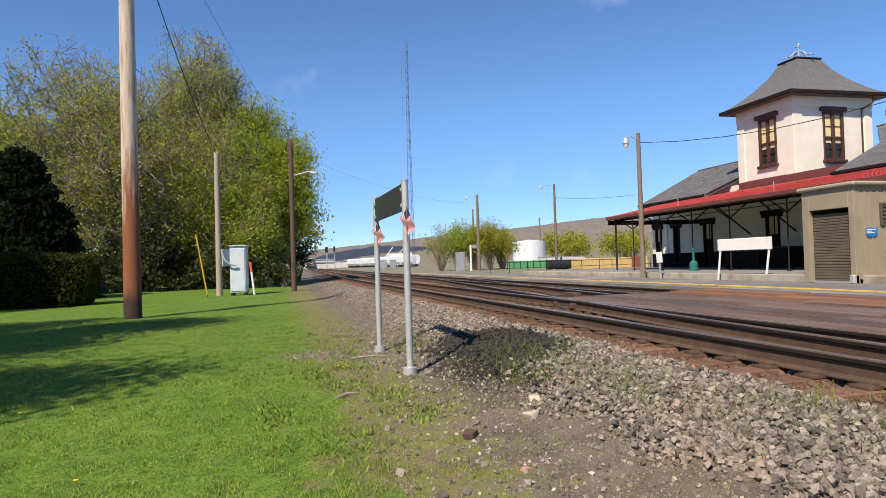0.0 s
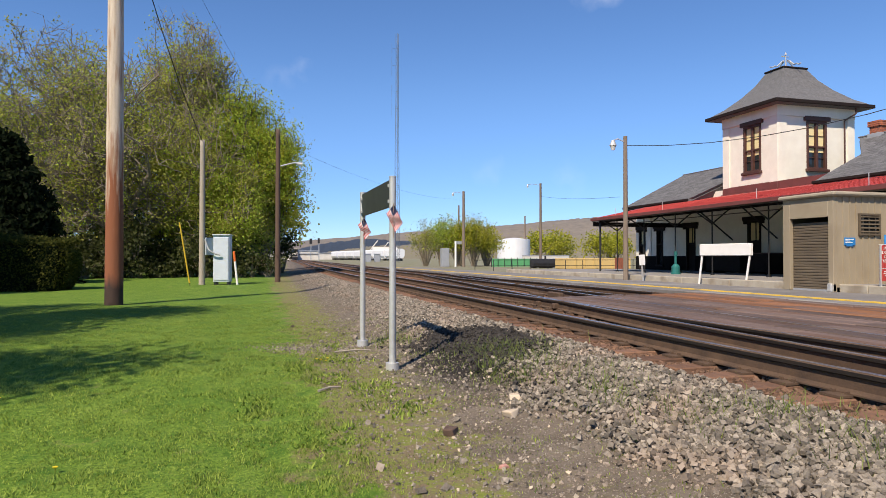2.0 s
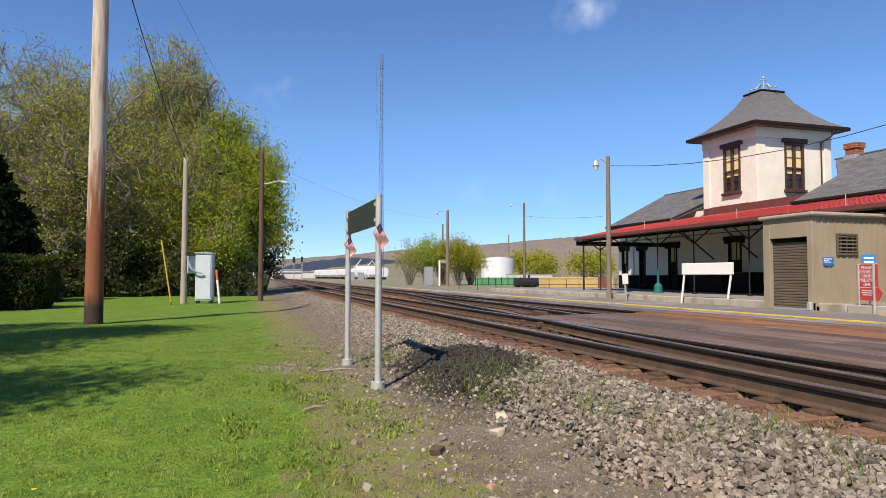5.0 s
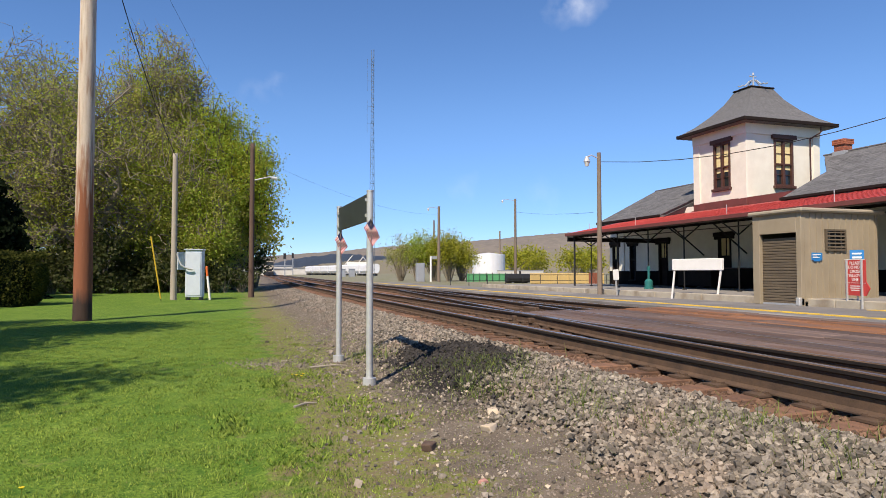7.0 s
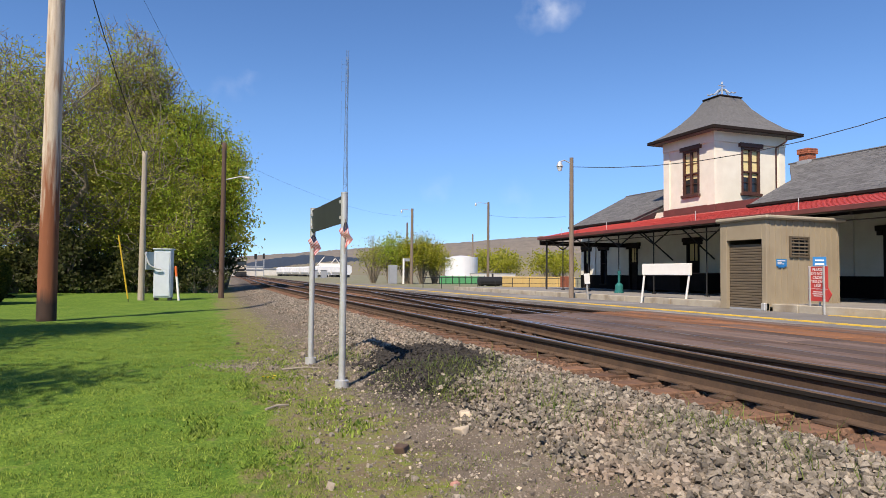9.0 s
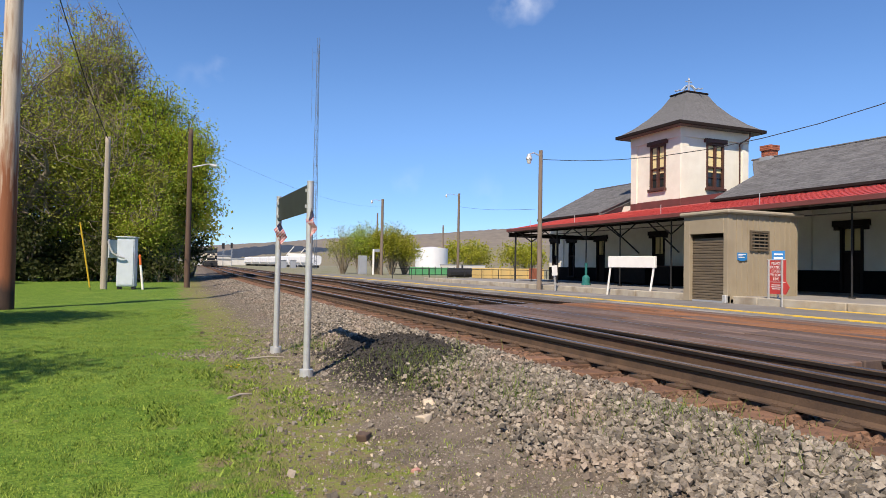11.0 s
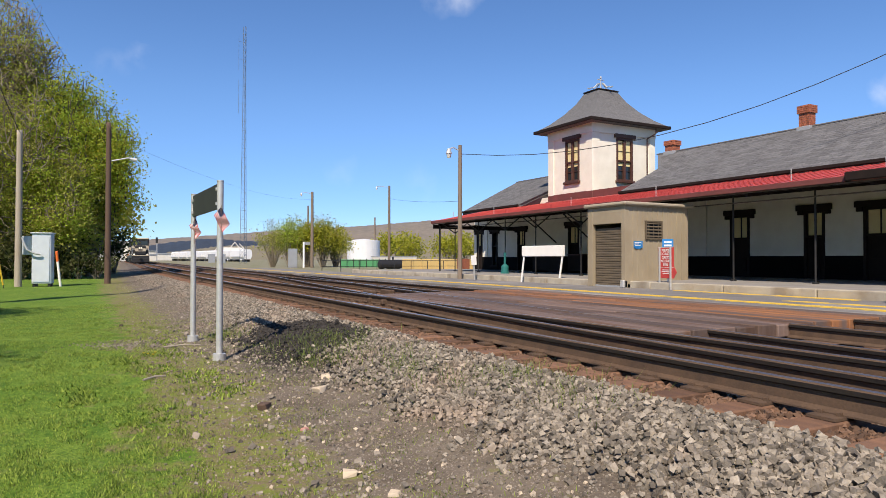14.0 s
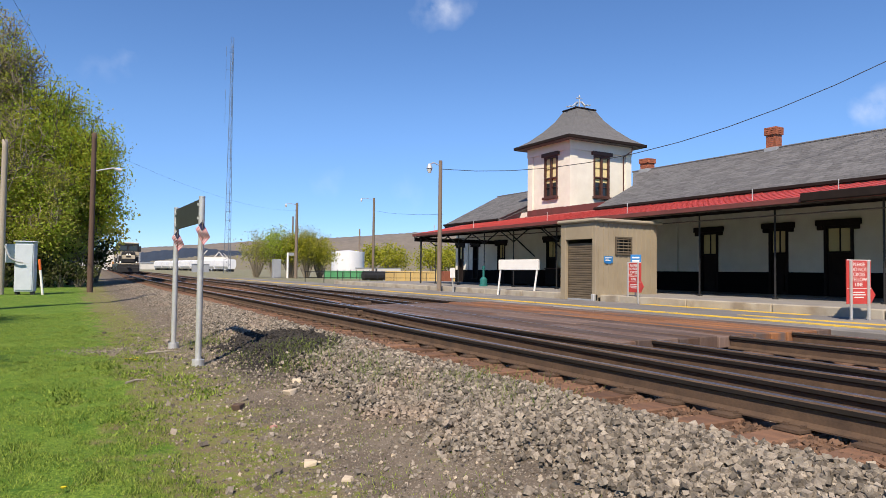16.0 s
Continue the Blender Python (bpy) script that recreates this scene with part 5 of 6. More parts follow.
# ---------------------------------------------------------------- trees and plants
def tubes(segs, sides=5):
    """Tapered bars (a, b, r0, r1) as one list of vertices and faces."""
    verts, faces = [], []
    ang = np.linspace(0, 2 * math.pi, sides, endpoint=False)
    ring = np.stack([np.cos(ang), np.sin(ang), 0 * ang], 1)
    for a, b, r0, r1 in segs:
        d = b - a
        m = np.array(Vector(d).to_track_quat("Z", "Y").to_matrix())
        k = len(verts) * sides * 2
        verts.append(np.concatenate([ring @ m.T * r0 + a, ring @ m.T * r1 + b]))
        faces += [(k + j, k + (j + 1) % sides, k + sides + (j + 1) % sides, k + sides + j) for j in range(sides)]
    return np.concatenate(verts).tolist(), faces


def leaves(points, size, rr, flat=0.0, long=1.0):
    """Small folded leaf quads at the points."""
    n = len(points)
    p = np.array(points)
    d = rr.normal(size=(n, 3))
    d[:, 2] -= flat
    d /= np.linalg.norm(d, axis=1)[:, None]
    e = np.cross(d, rr.normal(size=(n, 3)))
    e /= np.linalg.norm(e, axis=1)[:, None] + 1e-9
    s = size * rr.uniform(0.6, 1.3, size=(n, 1))
    v = np.stack([p, p + d * s * 0.5 * long + e * s * 0.38, p + d * s * long, p + d * s * 0.5 * long - e * s * 0.38], 1).reshape(-1, 3)
    f = np.arange(4 * n).reshape(n, 4)
    return v.tolist(), f.tolist()


def grow(rr, base, height, spread, levels=4, trunk=0.35, lean=0.0, boughs=()):
    """Limbs of a broad tree: a list of bars and the tips of the twigs. boughs: main limbs (start, direction, length, radius) besides the leader."""
    segs, tips = [], []

    def limb(p, d, length, r, lev):
        steps = 4 if lev < 2 else 3
        for s in range(steps):
            d = d + rr.normal(scale=0.17 + 0.05 * lev, size=3)
            d[2] += 0.05 if lev else 0.0
            d /= np.linalg.norm(d)
            q = p + d * length / steps
            r2 = r * (0.84 if lev else 0.9)
            segs.append((p, q, r, r2))
            p, r = q, r2
            if lev < levels and (lev > 0 or s >= 1):
                for _ in range(2 if lev == 0 else (2 if rr.random() < 0.65 else 1)):
                    az = rr.uniform(0, 2 * math.pi)
                    out = np.array([math.cos(az), math.sin(az), 0.0])
                    tilt = rr.uniform(0.5, 1.0)
                    nd = d * (1 - tilt * 0.55) + out * tilt * spread
                    nd[2] = max(nd[2], 0.05)
                    nd /= np.linalg.norm(nd)
                    limb(p, nd, length * rr.uniform(0.55, 0.8), r * 0.55, lev + 1)
            if lev >= levels - 1:
                tips.append((p.copy(), lev))
        return

    limb(np.array(base, float), np.array([lean, 0.0, 1.0]), height * 0.55, trunk, 0)
    for z, way, length, r in boughs:
        d = np.array(way, float)
        limb(np.array([lean * z, 0.0, z]), d / np.linalg.norm(d), length, r, 1)
    return segs, tips


def tree(x, y, height, spread, seed, leaf, label, clumps=1.5, per_clump=6, leaf_size=0.2, trunk=0.35, levels=4, second=None, share=0.0, cloud=0.55, radius=None, clear=0.0, twigs=0, bark=None, boughs=(), droop=0.0):
    """A spring tree: tapered limbs, fine twigs and leaves in small clumps with gaps between them."""
    rr = np.random.default_rng(seed)
    bark = bark or BARK
    segs, tips = grow(rr, (0, 0, 0), height, spread, levels, trunk, 0.0, boughs)
    top = float(np.percentile([q[2] for _, q, *_ in segs], 99.5))
    k = height / top
    reach = float(np.percentile([math.hypot(p[0], p[1]) for p, _ in tips], 95))
    w = radius / reach if radius else 1.0
    segs = [(a * (w, w, k), b * (w, w, k), r0, r1) for a, b, r0, r1 in segs]
    rim, mid = (radius or reach) * 1.05, height * 0.5

    def inside(q):
        """Within the rounded outline of the crown, which is uneven from side to side."""
        a = math.atan2(q[1], q[0])
        u = max(0.0, (q[2] - mid) / (height - mid))
        return math.hypot(q[0], q[1]) < rim * math.sqrt(max(0.0, 1 - u * u)) * (1 + 0.1 * math.sin(3 * a + seed) + 0.08 * math.sin(2.1 * q[2])) + 0.2

    segs = [q for q in segs if q[2] > 0.09 or inside(q[1])]
    t = thing("tree", label, "tree", pose(x, y, lawn_z(y) - 0.1))
    raw("trunk", *tubes([q for q in segs if q[2] > 0.09], 8), bark, t, smooth=True)
    small = [q for q in segs if q[2] <= 0.09]
    if small:
        raw("branchwork", *tubes([(a, b, max(r0, 0.026), max(r1, 0.02)) for a, b, r0, r1 in small], 4), bark, t)["kind"] = "stuff"
    spray, hearts = [], []
    for p, lev in tips:
        q = p * (w, w, k)
        if not inside(q):
            continue
        for _ in range(twigs):
            e = q + rr.normal(scale=0.38, size=3) + (0, 0, 0.18)
            spray.append((q, e, 0.016, 0.007))
        for _ in range(rr.poisson(clumps)):
            hearts.append(q + rr.normal(scale=cloud * 0.8, size=3) - (0, 0, droop * rr.random()))
    if spray:
        raw("twig_spray", *tubes(spray, 3), TWIG, t)["kind"] = "stuff"
    hearts = np.array([h for h in hearts if h[2] > clear and inside(h)])
    if len(hearts):
        n = rr.poisson(per_clump, size=len(hearts))
        pts = np.repeat(hearts, n, axis=0) + rr.normal(size=(int(n.sum()), 3)) * (0.26, 0.26, 0.17)
        pick = np.repeat(rr.random(len(hearts)) < share, n)
        if second and pick.any():
            raw("crown", *leaves(pts[pick], leaf_size, rr), second, t)
        raw("crown", *leaves(pts[~pick], leaf_size, rr), leaf, t)
    return t


OLIVE = "large spring tree with bare grey limbs and thin olive leaves"
GREENER = "leafy green spring tree behind the conifers"
LEAFY = "leafy bright-green spring tree at the lawn's end"
tree(-19.5, 56, 15.5, 1.0, 1, LEAF_OLIVE, GREENER, 1.6, 7, 0.19, 0.5, second=LEAF_BRIGHT, share=0.6, radius=6.5)
tree(-13.6, 53, 19.3, 1.0, 2, LEAF_OLIVE, OLIVE, 0.8, 6, 0.15, 0.5, radius=6.0, twigs=1, bark=BARK)
tree(-9.4, 47.5, 15.5, 1.0, 21, LEAF_OLIVE, "broad spring tree with heavy grey-brown spreading limbs", 0.85, 6, 0.15, 0.55, radius=6.3, bark=BARK, second=LEAF_BRIGHT, share=0.2,
     boughs=((2.2, (0.75, -0.3, 0.75), 8.5, 0.34), (2.6, (0.9, -0.3, 0.12), 7.5, 0.22), (3.4, (-0.7, -0.3, 0.5), 7.0, 0.3), (4.5, (-0.4, -0.4, 0.9), 7.0, 0.26), (3.9, (0.35, -0.5, 0.8), 8.0, 0.28), (3.2, (-0.9, -0.2, 0.2), 6.0, 0.2)))
tree(-6.6, 53, 20.3, 1.0, 3, LEAF_OLIVE, OLIVE, 0.85, 7, 0.155, 0.55, second=LEAF_BRIGHT, share=0.3, radius=5.0, twigs=1)
tree(-10.5, 58, 17.0, 1.0, 5, LEAF_OLIVE, OLIVE, 0.9, 7, 0.19, 0.5, second=LEAF_BRIGHT, share=0.35, radius=6.0, twigs=1)
tree(-3.9, 48.5, 12.6, 1.0, 4, LEAF_OLIVE, "dense olive-green spring tree with boughs to the ground", 1.8, 11, 0.135, 0.35, second=LEAF_BRIGHT, share=0.35, radius=3.7, clear=1.0, droop=2.2)
tree(-1.0, 46.5, 7.8, 1.0, 14, LEAF_BRIGHT, "low leafy spring tree at the lawn's end", 1.2, 11, 0.135, 0.22, second=LEAF_OLIVE, share=0.5, radius=2.3, clear=1.2, droop=1.5)
tree(0.2, 51, 14.9, 1.0, 15, LEAF_BRIGHT, LEAFY, 1.4, 12, 0.145, 0.3, second=LEAF_YELLOW, share=0.35, radius=4.0, clear=3.4, bark=BARKDARK,
     boughs=((3.5, (0.9, -0.2, 0.35), 5.5, 0.12), (5.0, (0.8, 0.2, 0.5), 5.5, 0.12), (4.2, (0.6, -0.5, 0.5), 5.0, 0.1)))
SHADE = "broad garden tree that shades the lawn"
tree(-7.4, 4.0, 12.0, 1.0, 8, LEAF_BRIGHT, SHADE, 6, 6, 0.15, 0.2, radius=2.7, levels=3)
tree(-11.2, 4.6, 12.5, 1.0, 18, LEAF_BRIGHT, SHADE, 6, 6, 0.15, 0.2, radius=2.7, levels=3)
tree(-8.7, 10.6, 12.0, 1.0, 9, LEAF_BRIGHT, SHADE, 6, 6, 0.15, 0.2, radius=2.5, levels=3)
tree(-12.6, 11.6, 13.0, 1.0, 19, LEAF_BRIGHT, SHADE, 6, 6, 0.15, 0.22, radius=2.7, levels=3)
tree(-15.2, 25.0, 11.5, 1.0, 10, LEAF_DARK, SHADE, 2.0, 6, 0.3, 0.28, radius=4.0)


def conifer(x, y, h, r, seed):
    """A dense evergreen: tiers of drooping boughs, each a fan of needle sprays."""
    rr = np.random.default_rng(seed)
    t = thing("conifer", "dense dark evergreen with drooping branches", "tree", pose(x, y, lawn_z(y) - 0.05))
    raw("trunk", *tubes([(np.array([0, 0, 0.0]), np.array([0, 0, h * 0.95]), 0.2, 0.03)], 8), BARKDARK, t)
    pts, bars = [], []
    for _ in range(int(62 * h)):
        z = h * rr.uniform(0.03, 0.98)
        reach = r * (1 - z / h) ** 0.55 * rr.uniform(0.75, 1.1) + 0.15
        a = rr.uniform(0, 2 * math.pi)
        fall = rr.uniform(0.12, 0.3)
        bars.append((np.array([0, 0, z]), np.array([reach * 0.9 * math.cos(a), reach * 0.9 * math.sin(a), z - fall * reach * 0.9]), 0.03, 0.01))
        for _ in range(int(20 + 24 * reach)):
            q = reach * math.sqrt(rr.uniform(0.08, 1.0))
            b = a + rr.normal(scale=0.2)
            pts.append((q * math.cos(b), q * math.sin(b), max(0.05, z - fall * q + rr.normal(scale=0.07))))
    raw("boughs", *tubes(bars, 3), BARKDARK, t)["kind"] = "stuff"
    raw("crown", *leaves(pts, 0.2, rr, 0.7, 1.3), LEAF_PINE, t)


for i, (x, y, h, r) in enumerate(((-12.3, 37, 7.9, 3.5), (-16.0, 38, 9.5, 3.4))):
    conifer(x, y, h, r, 40 + i)


def shrub(x, y, w, h, seed, leaf, label, n=900, size=0.2, z=None, twigs=24):
    rr = np.random.default_rng(seed)
    z = lawn_z(y) - 0.05 if z is None else z
    t = thing("shrub", label, "shrub", pose(x, y, z))
    segs, pts = [], []
    for _ in range(twigs):
        a, out = rr.uniform(0, 2 * math.pi), rr.uniform(0.1, 1.0)
        b = np.array([out * w * math.cos(a), out * w * math.sin(a), h * rr.uniform(0.55, 1.0) * (1 - 0.35 * out ** 2)])
        mid = b * (0.45, 0.45, 0.6)
        segs += [(np.zeros(3) + (b * (0.1, 0.1, 0)), mid, 0.03, 0.02), (mid, b, 0.02, 0.008)]
        for _ in range(n // twigs):
            s = rr.uniform(0.25, 1.0)
            pts.append(mid * (1 - s) + b * s + rr.normal(scale=0.28 * w / 1.5, size=3) * (1, 1, 0.8))
    pts = [p for p in pts if p[2] > 0.05]
    raw("stemwork", *tubes(segs, 4), TWIG, t)["kind"] = "stuff"
    raw("foliage", *leaves(pts, size, rr), leaf, t)


UNDER = "dark undergrowth shrub beneath the trees"
urng = random.Random(5)
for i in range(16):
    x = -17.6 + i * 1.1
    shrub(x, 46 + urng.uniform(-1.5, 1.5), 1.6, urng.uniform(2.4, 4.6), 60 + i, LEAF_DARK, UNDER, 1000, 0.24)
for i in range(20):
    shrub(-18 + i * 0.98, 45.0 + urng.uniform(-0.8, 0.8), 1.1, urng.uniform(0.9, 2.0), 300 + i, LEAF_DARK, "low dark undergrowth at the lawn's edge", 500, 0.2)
for i in range(5):
    shrub(-8.5 + i * 2.2, 49.5, 2.0, urng.uniform(5.0, 6.5), 90 + i, LEAF_OLIVE, "olive undergrowth shrub beneath the trees", 1500, 0.2)

for i in range(12):
    shrub(-38 + i * 3.6, 66 + (i % 3) * 2, 3.4, 8.5 + (i * 7 % 5) * 0.5, 200 + i, LEAF_OLIVE, "dense olive thicket behind the trees", 1900, 0.34)
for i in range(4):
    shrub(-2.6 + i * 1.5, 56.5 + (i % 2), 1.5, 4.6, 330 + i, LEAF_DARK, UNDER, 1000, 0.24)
# clipped hedge
hrr = np.random.default_rng(77)
hedge = thing("hedge", "clipped dark hedge with a flat sunlit top", "hedge", pose(-11.4, 30.2, lawn_z(30) - 0.05, 0, 0, 3))
HW, HD, HH = 4.2, 1.3, 1.95
hp = []
for _ in range(30000):
    a = hrr.uniform(0, 2 * math.pi)
    c, q = math.cos(a), math.sin(a)
    k = (abs(c) ** 5 + abs(q) ** 5) ** -0.2
    if hrr.random() < 0.4:
        k *= math.sqrt(hrr.random())
        w = 1.0 + 0.04 * math.sin(5 * c * k) + 0.13 * (1 - (q * k) ** 2)
    else:
        w = hrr.random()
        k *= (0.9 + 0.1 * math.sin(w * 2.6)) * (1 - 0.14 * (max(0.0, w - 0.82) / 0.18) ** 2)
    hp.append((c * k * HW, q * k * HD, w * HH + hrr.normal(scale=0.03)))
raw("foliage", *leaves(hp, 0.1, hrr), LEAF_HEDGE, hedge)
# near-black solid core: shade between the hedge leaves put into colour
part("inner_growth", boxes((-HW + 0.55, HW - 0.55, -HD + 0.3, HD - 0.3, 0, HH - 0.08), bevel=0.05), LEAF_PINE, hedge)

# bushes past the platform's end
BUSH = "half-bare spring bush with fresh green leaves beyond the platform"
for i, (x, y, w, h, lf, n) in enumerate(((20.3, 79, 2.3, 5.6, LEAF_OLIVE, 1800), (22.2, 78, 2.4, 6.1, LEAF_BRIGHT, 3000), (24.4, 78, 2.5, 5.8, LEAF_YELLOW, 4200), (26.0, 77, 2.5, 6.2, LEAF_YELLOW, 5200), (28.0, 78, 2.4, 5.2, LEAF_YELLOW, 4200))):
    shrub(x - 0.4, y, w, h * 1.1, 120 + i, lf, BUSH, n, 0.2, 0.25, 90)
for i in range(7):
    shrub(50 + i * 4.2, 112 + (i % 3) * 4, 3.6, 6.5 + (i % 2), 140 + i, LEAF_YELLOW, "green trees behind the rail yard", 1500, 0.4, 0.0, 40)

# lawn blades, weeds, dandelions
def blades(name, n, where, hmin, hmax, material, label, seed, wide=0.006):
    rr = np.random.default_rng(seed)
    v, f = [], []
    k = 0
    for _ in range(n):
        p = where(rr)
        if p is None:
            continue
        x, y = p
        z = ground_z(x, y) - 0.005
        h, a, ln = rr.uniform(hmin, hmax) * (0.75 + 0.9 * max(-0.4, noise.noise((x * 3.5, y * 3.5, 2)))), rr.uniform(0, 6.3), rr.uniform(0.3, 1.3)
        dx, dy = math.cos(a), math.sin(a)
        px, py = -dy * wide, dx * wide
        v += [(x - px, y - py, z), (x + px, y + py, z), (x + dx * h * ln, y + dy * h * ln, z + h)]
        f.append((k, k + 1, k + 2))
        k += 3
    return tagged(raw(name, v, f, material), label, "grass", kind="stuff")


def lawn_place(rr):
    y = 1.0 + 19 * rr.random() ** 1.7
    x = rr.uniform(-0.42 * y - 1.2, 2.4)
    edge = 0.95 + 1.1 * noise.noise((x * 0.9, y * 0.9, 5))
    if x > edge and rr.random() < min(0.97, 0.55 + (x - edge) * 0.5):
        return None
    return x, y


blades("lawn_grass", 300000, lawn_place, 0.014, 0.04, GRASSBLADE, "short mown green grass thinning to bare earth", 1, 0.005)


def thin_place(rr):
    y = 1.0 + 13 * rr.random() ** 1.4
    x = rr.normal(loc=1.3, scale=0.85)
    return (x, y) if noise.noise((x * 2.2, y * 2.2, 3)) > rr.uniform(-0.3, 0.35) else None


blades("thin_grass", 42000, thin_place, 0.015, 0.05, GRASSBLADE, "sparse grass on the worn edge of the lawn", 5, 0.004)
blades("dry_grass", 42000, thin_place, 0.01, 0.035, DRYGRASS, "dry straw on the worn edge of the lawn", 6, 0.004)


def weed_place(rr):
    c = [(3.1, 7.2), (3.4, 6.3), (3.0, 8.1), (3.6, 7.6), (2.9, 6.6), (3.3, 5.3), (3.9, 3.7), (3.5, 4.2), (3.8, 2.9), (2.3, 10.3)][int(rr.integers(0, 10))]
    return c[0] + rr.normal(scale=0.22), c[1] + rr.normal(scale=0.3)


blades("weeds", 3000, weed_place, 0.06, 0.22, WEED, "thin green weeds among the gravel", 2, 0.005)


def clover_place(rr):
    c = [(1.3, 9.0), (1.5, 7.0), (1.0, 7.7), (0.7, 5.4), (1.6, 6.2), (0.2, 6.6), (1.3, 10.3), (0.6, 8.4)][int(rr.integers(0, 8))]
    return c[0] + rr.normal(scale=0.16), c[1] + rr.normal(scale=0.2)


blades("clover", 2200, clover_place, 0.02, 0.07, GRASSBLADE, "small green weed tufts on the worn earth", 3, 0.014)
drr = random.Random(4)
for x, y in [(1.0, 8.8), (1.06, 8.72), (0.95, 8.86), (1.1, 8.9), (0.2, 3.4), (-1.2, 5.2), (-2.3, 7.4)]:
    dn = thing("dandelion", "yellow dandelion in the grass", "flower", pose(x, y, ground_z(x, y)), group="dandelions in the lawn")
    part("stalk", rods(((0, 0, 0), (0, 0, 0.045), 0.003), seg=5), GRASSBLADE, dn)
    part("bloom", rods(((0, 0, 0.042), (0, 0, 0.052), 0.012, 0.02), seg=9), DANDELION, dn)


for x, y, turn, l, name_label in ((0.95, 7.15, 35, 0.3, "pale broken stick on the worn lawn edge"), (1.55, 9.7, 8, 0.55, "grey weathered stick beside the sign frame")):
    st = thing("stick", name_label, "stick", pose(x, y, ground_z(x, y) + 0.02, 0, 0, turn))
    part("stem", rods(((-l / 2, 0, 0), (l * 0.1, 0.02, 0.012), 0.014, 0.012), ((l * 0.1, 0.02, 0.012), (l / 2, -0.02, 0.0), 0.012, 0.007), seg=7), POLEPALE, st)
    part("side_twig", rods(((0, 0.01, 0.008), (l * 0.25, 0.09, 0.01), 0.009, 0.004), seg=6), POLEPALE, st)


def single_stone(x, y, s, material, label, seed):
    v = rock(random.Random(seed), 1.0) * s * (1, 0.8, 0.6)
    ob = raw("loose_stone", v.tolist(), ROCK_FACES.tolist(), material)
    bv = ob.modifiers.new("edges", "BEVEL")
    bv.width, bv.segments = s * 0.08, 2
    ob.matrix_basis = pose(x, y, ground_z(x, y) + s * 0.12, 0, 0, seed * 40)
    return tagged(ob, label, "stone")


single_stone(2.42, 5.45, 0.17, PALESTONE, "pale yellowish loose stone on the earth", 1)
single_stone(2.62, 5.89, 0.16, PALESTONE, "pale pinkish loose stone on the earth", 2)
single_stone(3.74, 3.96, 0.11, PALESTONE, "pale buff loose stone on the ballast", 3)
single_stone(1.91, 3.13, 0.12, PALESTONE, "pale buff loose stone on the earth", 4)
single_stone(1.95, 4.4, 0.08, PINKSTONE, "pink brick-like loose stone on the earth", 5)
single_stone(2.0, 2.6, 0.1, PALESTONE, "pale loose stone on the earth", 8)
single_stone(1.8, 5.33, 0.18, POLEDARK, "dark broken piece of old wood", 6)

# ---------------------------------------------------------------- distance
def ridge(name, dist, table, colour, colour2, label, seed, drop=-5.0):
    """A wooded hill: azimuth in degrees east of north against its height over the eye, as a slope."""
    az, el = zip(*table)
    v, f = [], []
    cols = np.arange(az[0], az[-1] + 0.01, 0.2)
    for i, a in enumerate(cols):
        e = float(np.interp(a, az, el))
        for j, s in enumerate((0.0, 0.35, 0.7, 0.92, 1.0, 0.9)):
            d = dist * (1 + 0.25 * j / 4)
            hgt = dist * 1.25 * e * s * (1 + 0.03 * noise.noise((a * 0.9, s * 3, seed))) + (3.0 * noise.noise((a * 6, s * 9, seed + 5)) + 2.0 * noise.noise((a * 15, s, seed + 9)) if s > 0.3 else 0)
            v.append((d * math.sin(radians(a)), d * math.cos(radians(a)), hgt + (drop if j == 0 else 0)))
    for i in range(len(cols) - 1):
        for j in range(5):
            k = i * 6 + j
            f.append((k, k + 6, k + 7, k + 1))
    m = mat(name + "_hazed_woods", colour, colour2, 0.045, 0.95, 0, 0.0, 0.35)
    return tagged(raw(name, v, f, m, smooth=True), label, "hill", kind="structure")


# distance haze is mixed into the hill colours: paler browns, a bluer dark hill
ridge("hill_far", 1900, [(-40, 0.03), (-12, 0.026), (-2, 0.024), (1, 0.023), (6.7, 0.031), (10.6, 0.037), (14.5, 0.043), (20, 0.049), (26, 0.058), (33, 0.066), (48, 0.075), (70, 0.06)], (0.13, 0.118, 0.105), (0.2, 0.172, 0.145), "long wooded hill behind the rail yard", 3)
ridge("hill_dark", 1500, [(2.5, 0.012), (5, 0.022), (8, 0.029), (9.5, 0.03), (11, 0.027), (13, 0.026), (16, 0.018)], (0.022, 0.035, 0.06), (0.03, 0.045, 0.07), "darker blue hillside in the distance", 8)
ridge("hill_near", 900, [(4, 0.006), (7, 0.014), (10, 0.02), (15, 0.022), (22, 0.03), (28, 0.035), (40, 0.04), (55, 0.03)], (0.19, 0.16, 0.125), (0.155, 0.15, 0.095), "nearer brown wooded slope beyond the yard", 13)

# lattice mast
mast = thing("radio_mast", "tall thin grey lattice radio mast with guy rods", "mast", pose(30.5, 149.0, 0.2))
MH = 53.5


def mast_leg(k, z):
    """Where leg k of the tapering mast stands at height z."""
    r = 0.85 - 0.5 * min(1.0, z / 40)
    a = (0.5, 2.6, 4.7)[k]
    return (r * math.cos(a), r * math.sin(a), z)


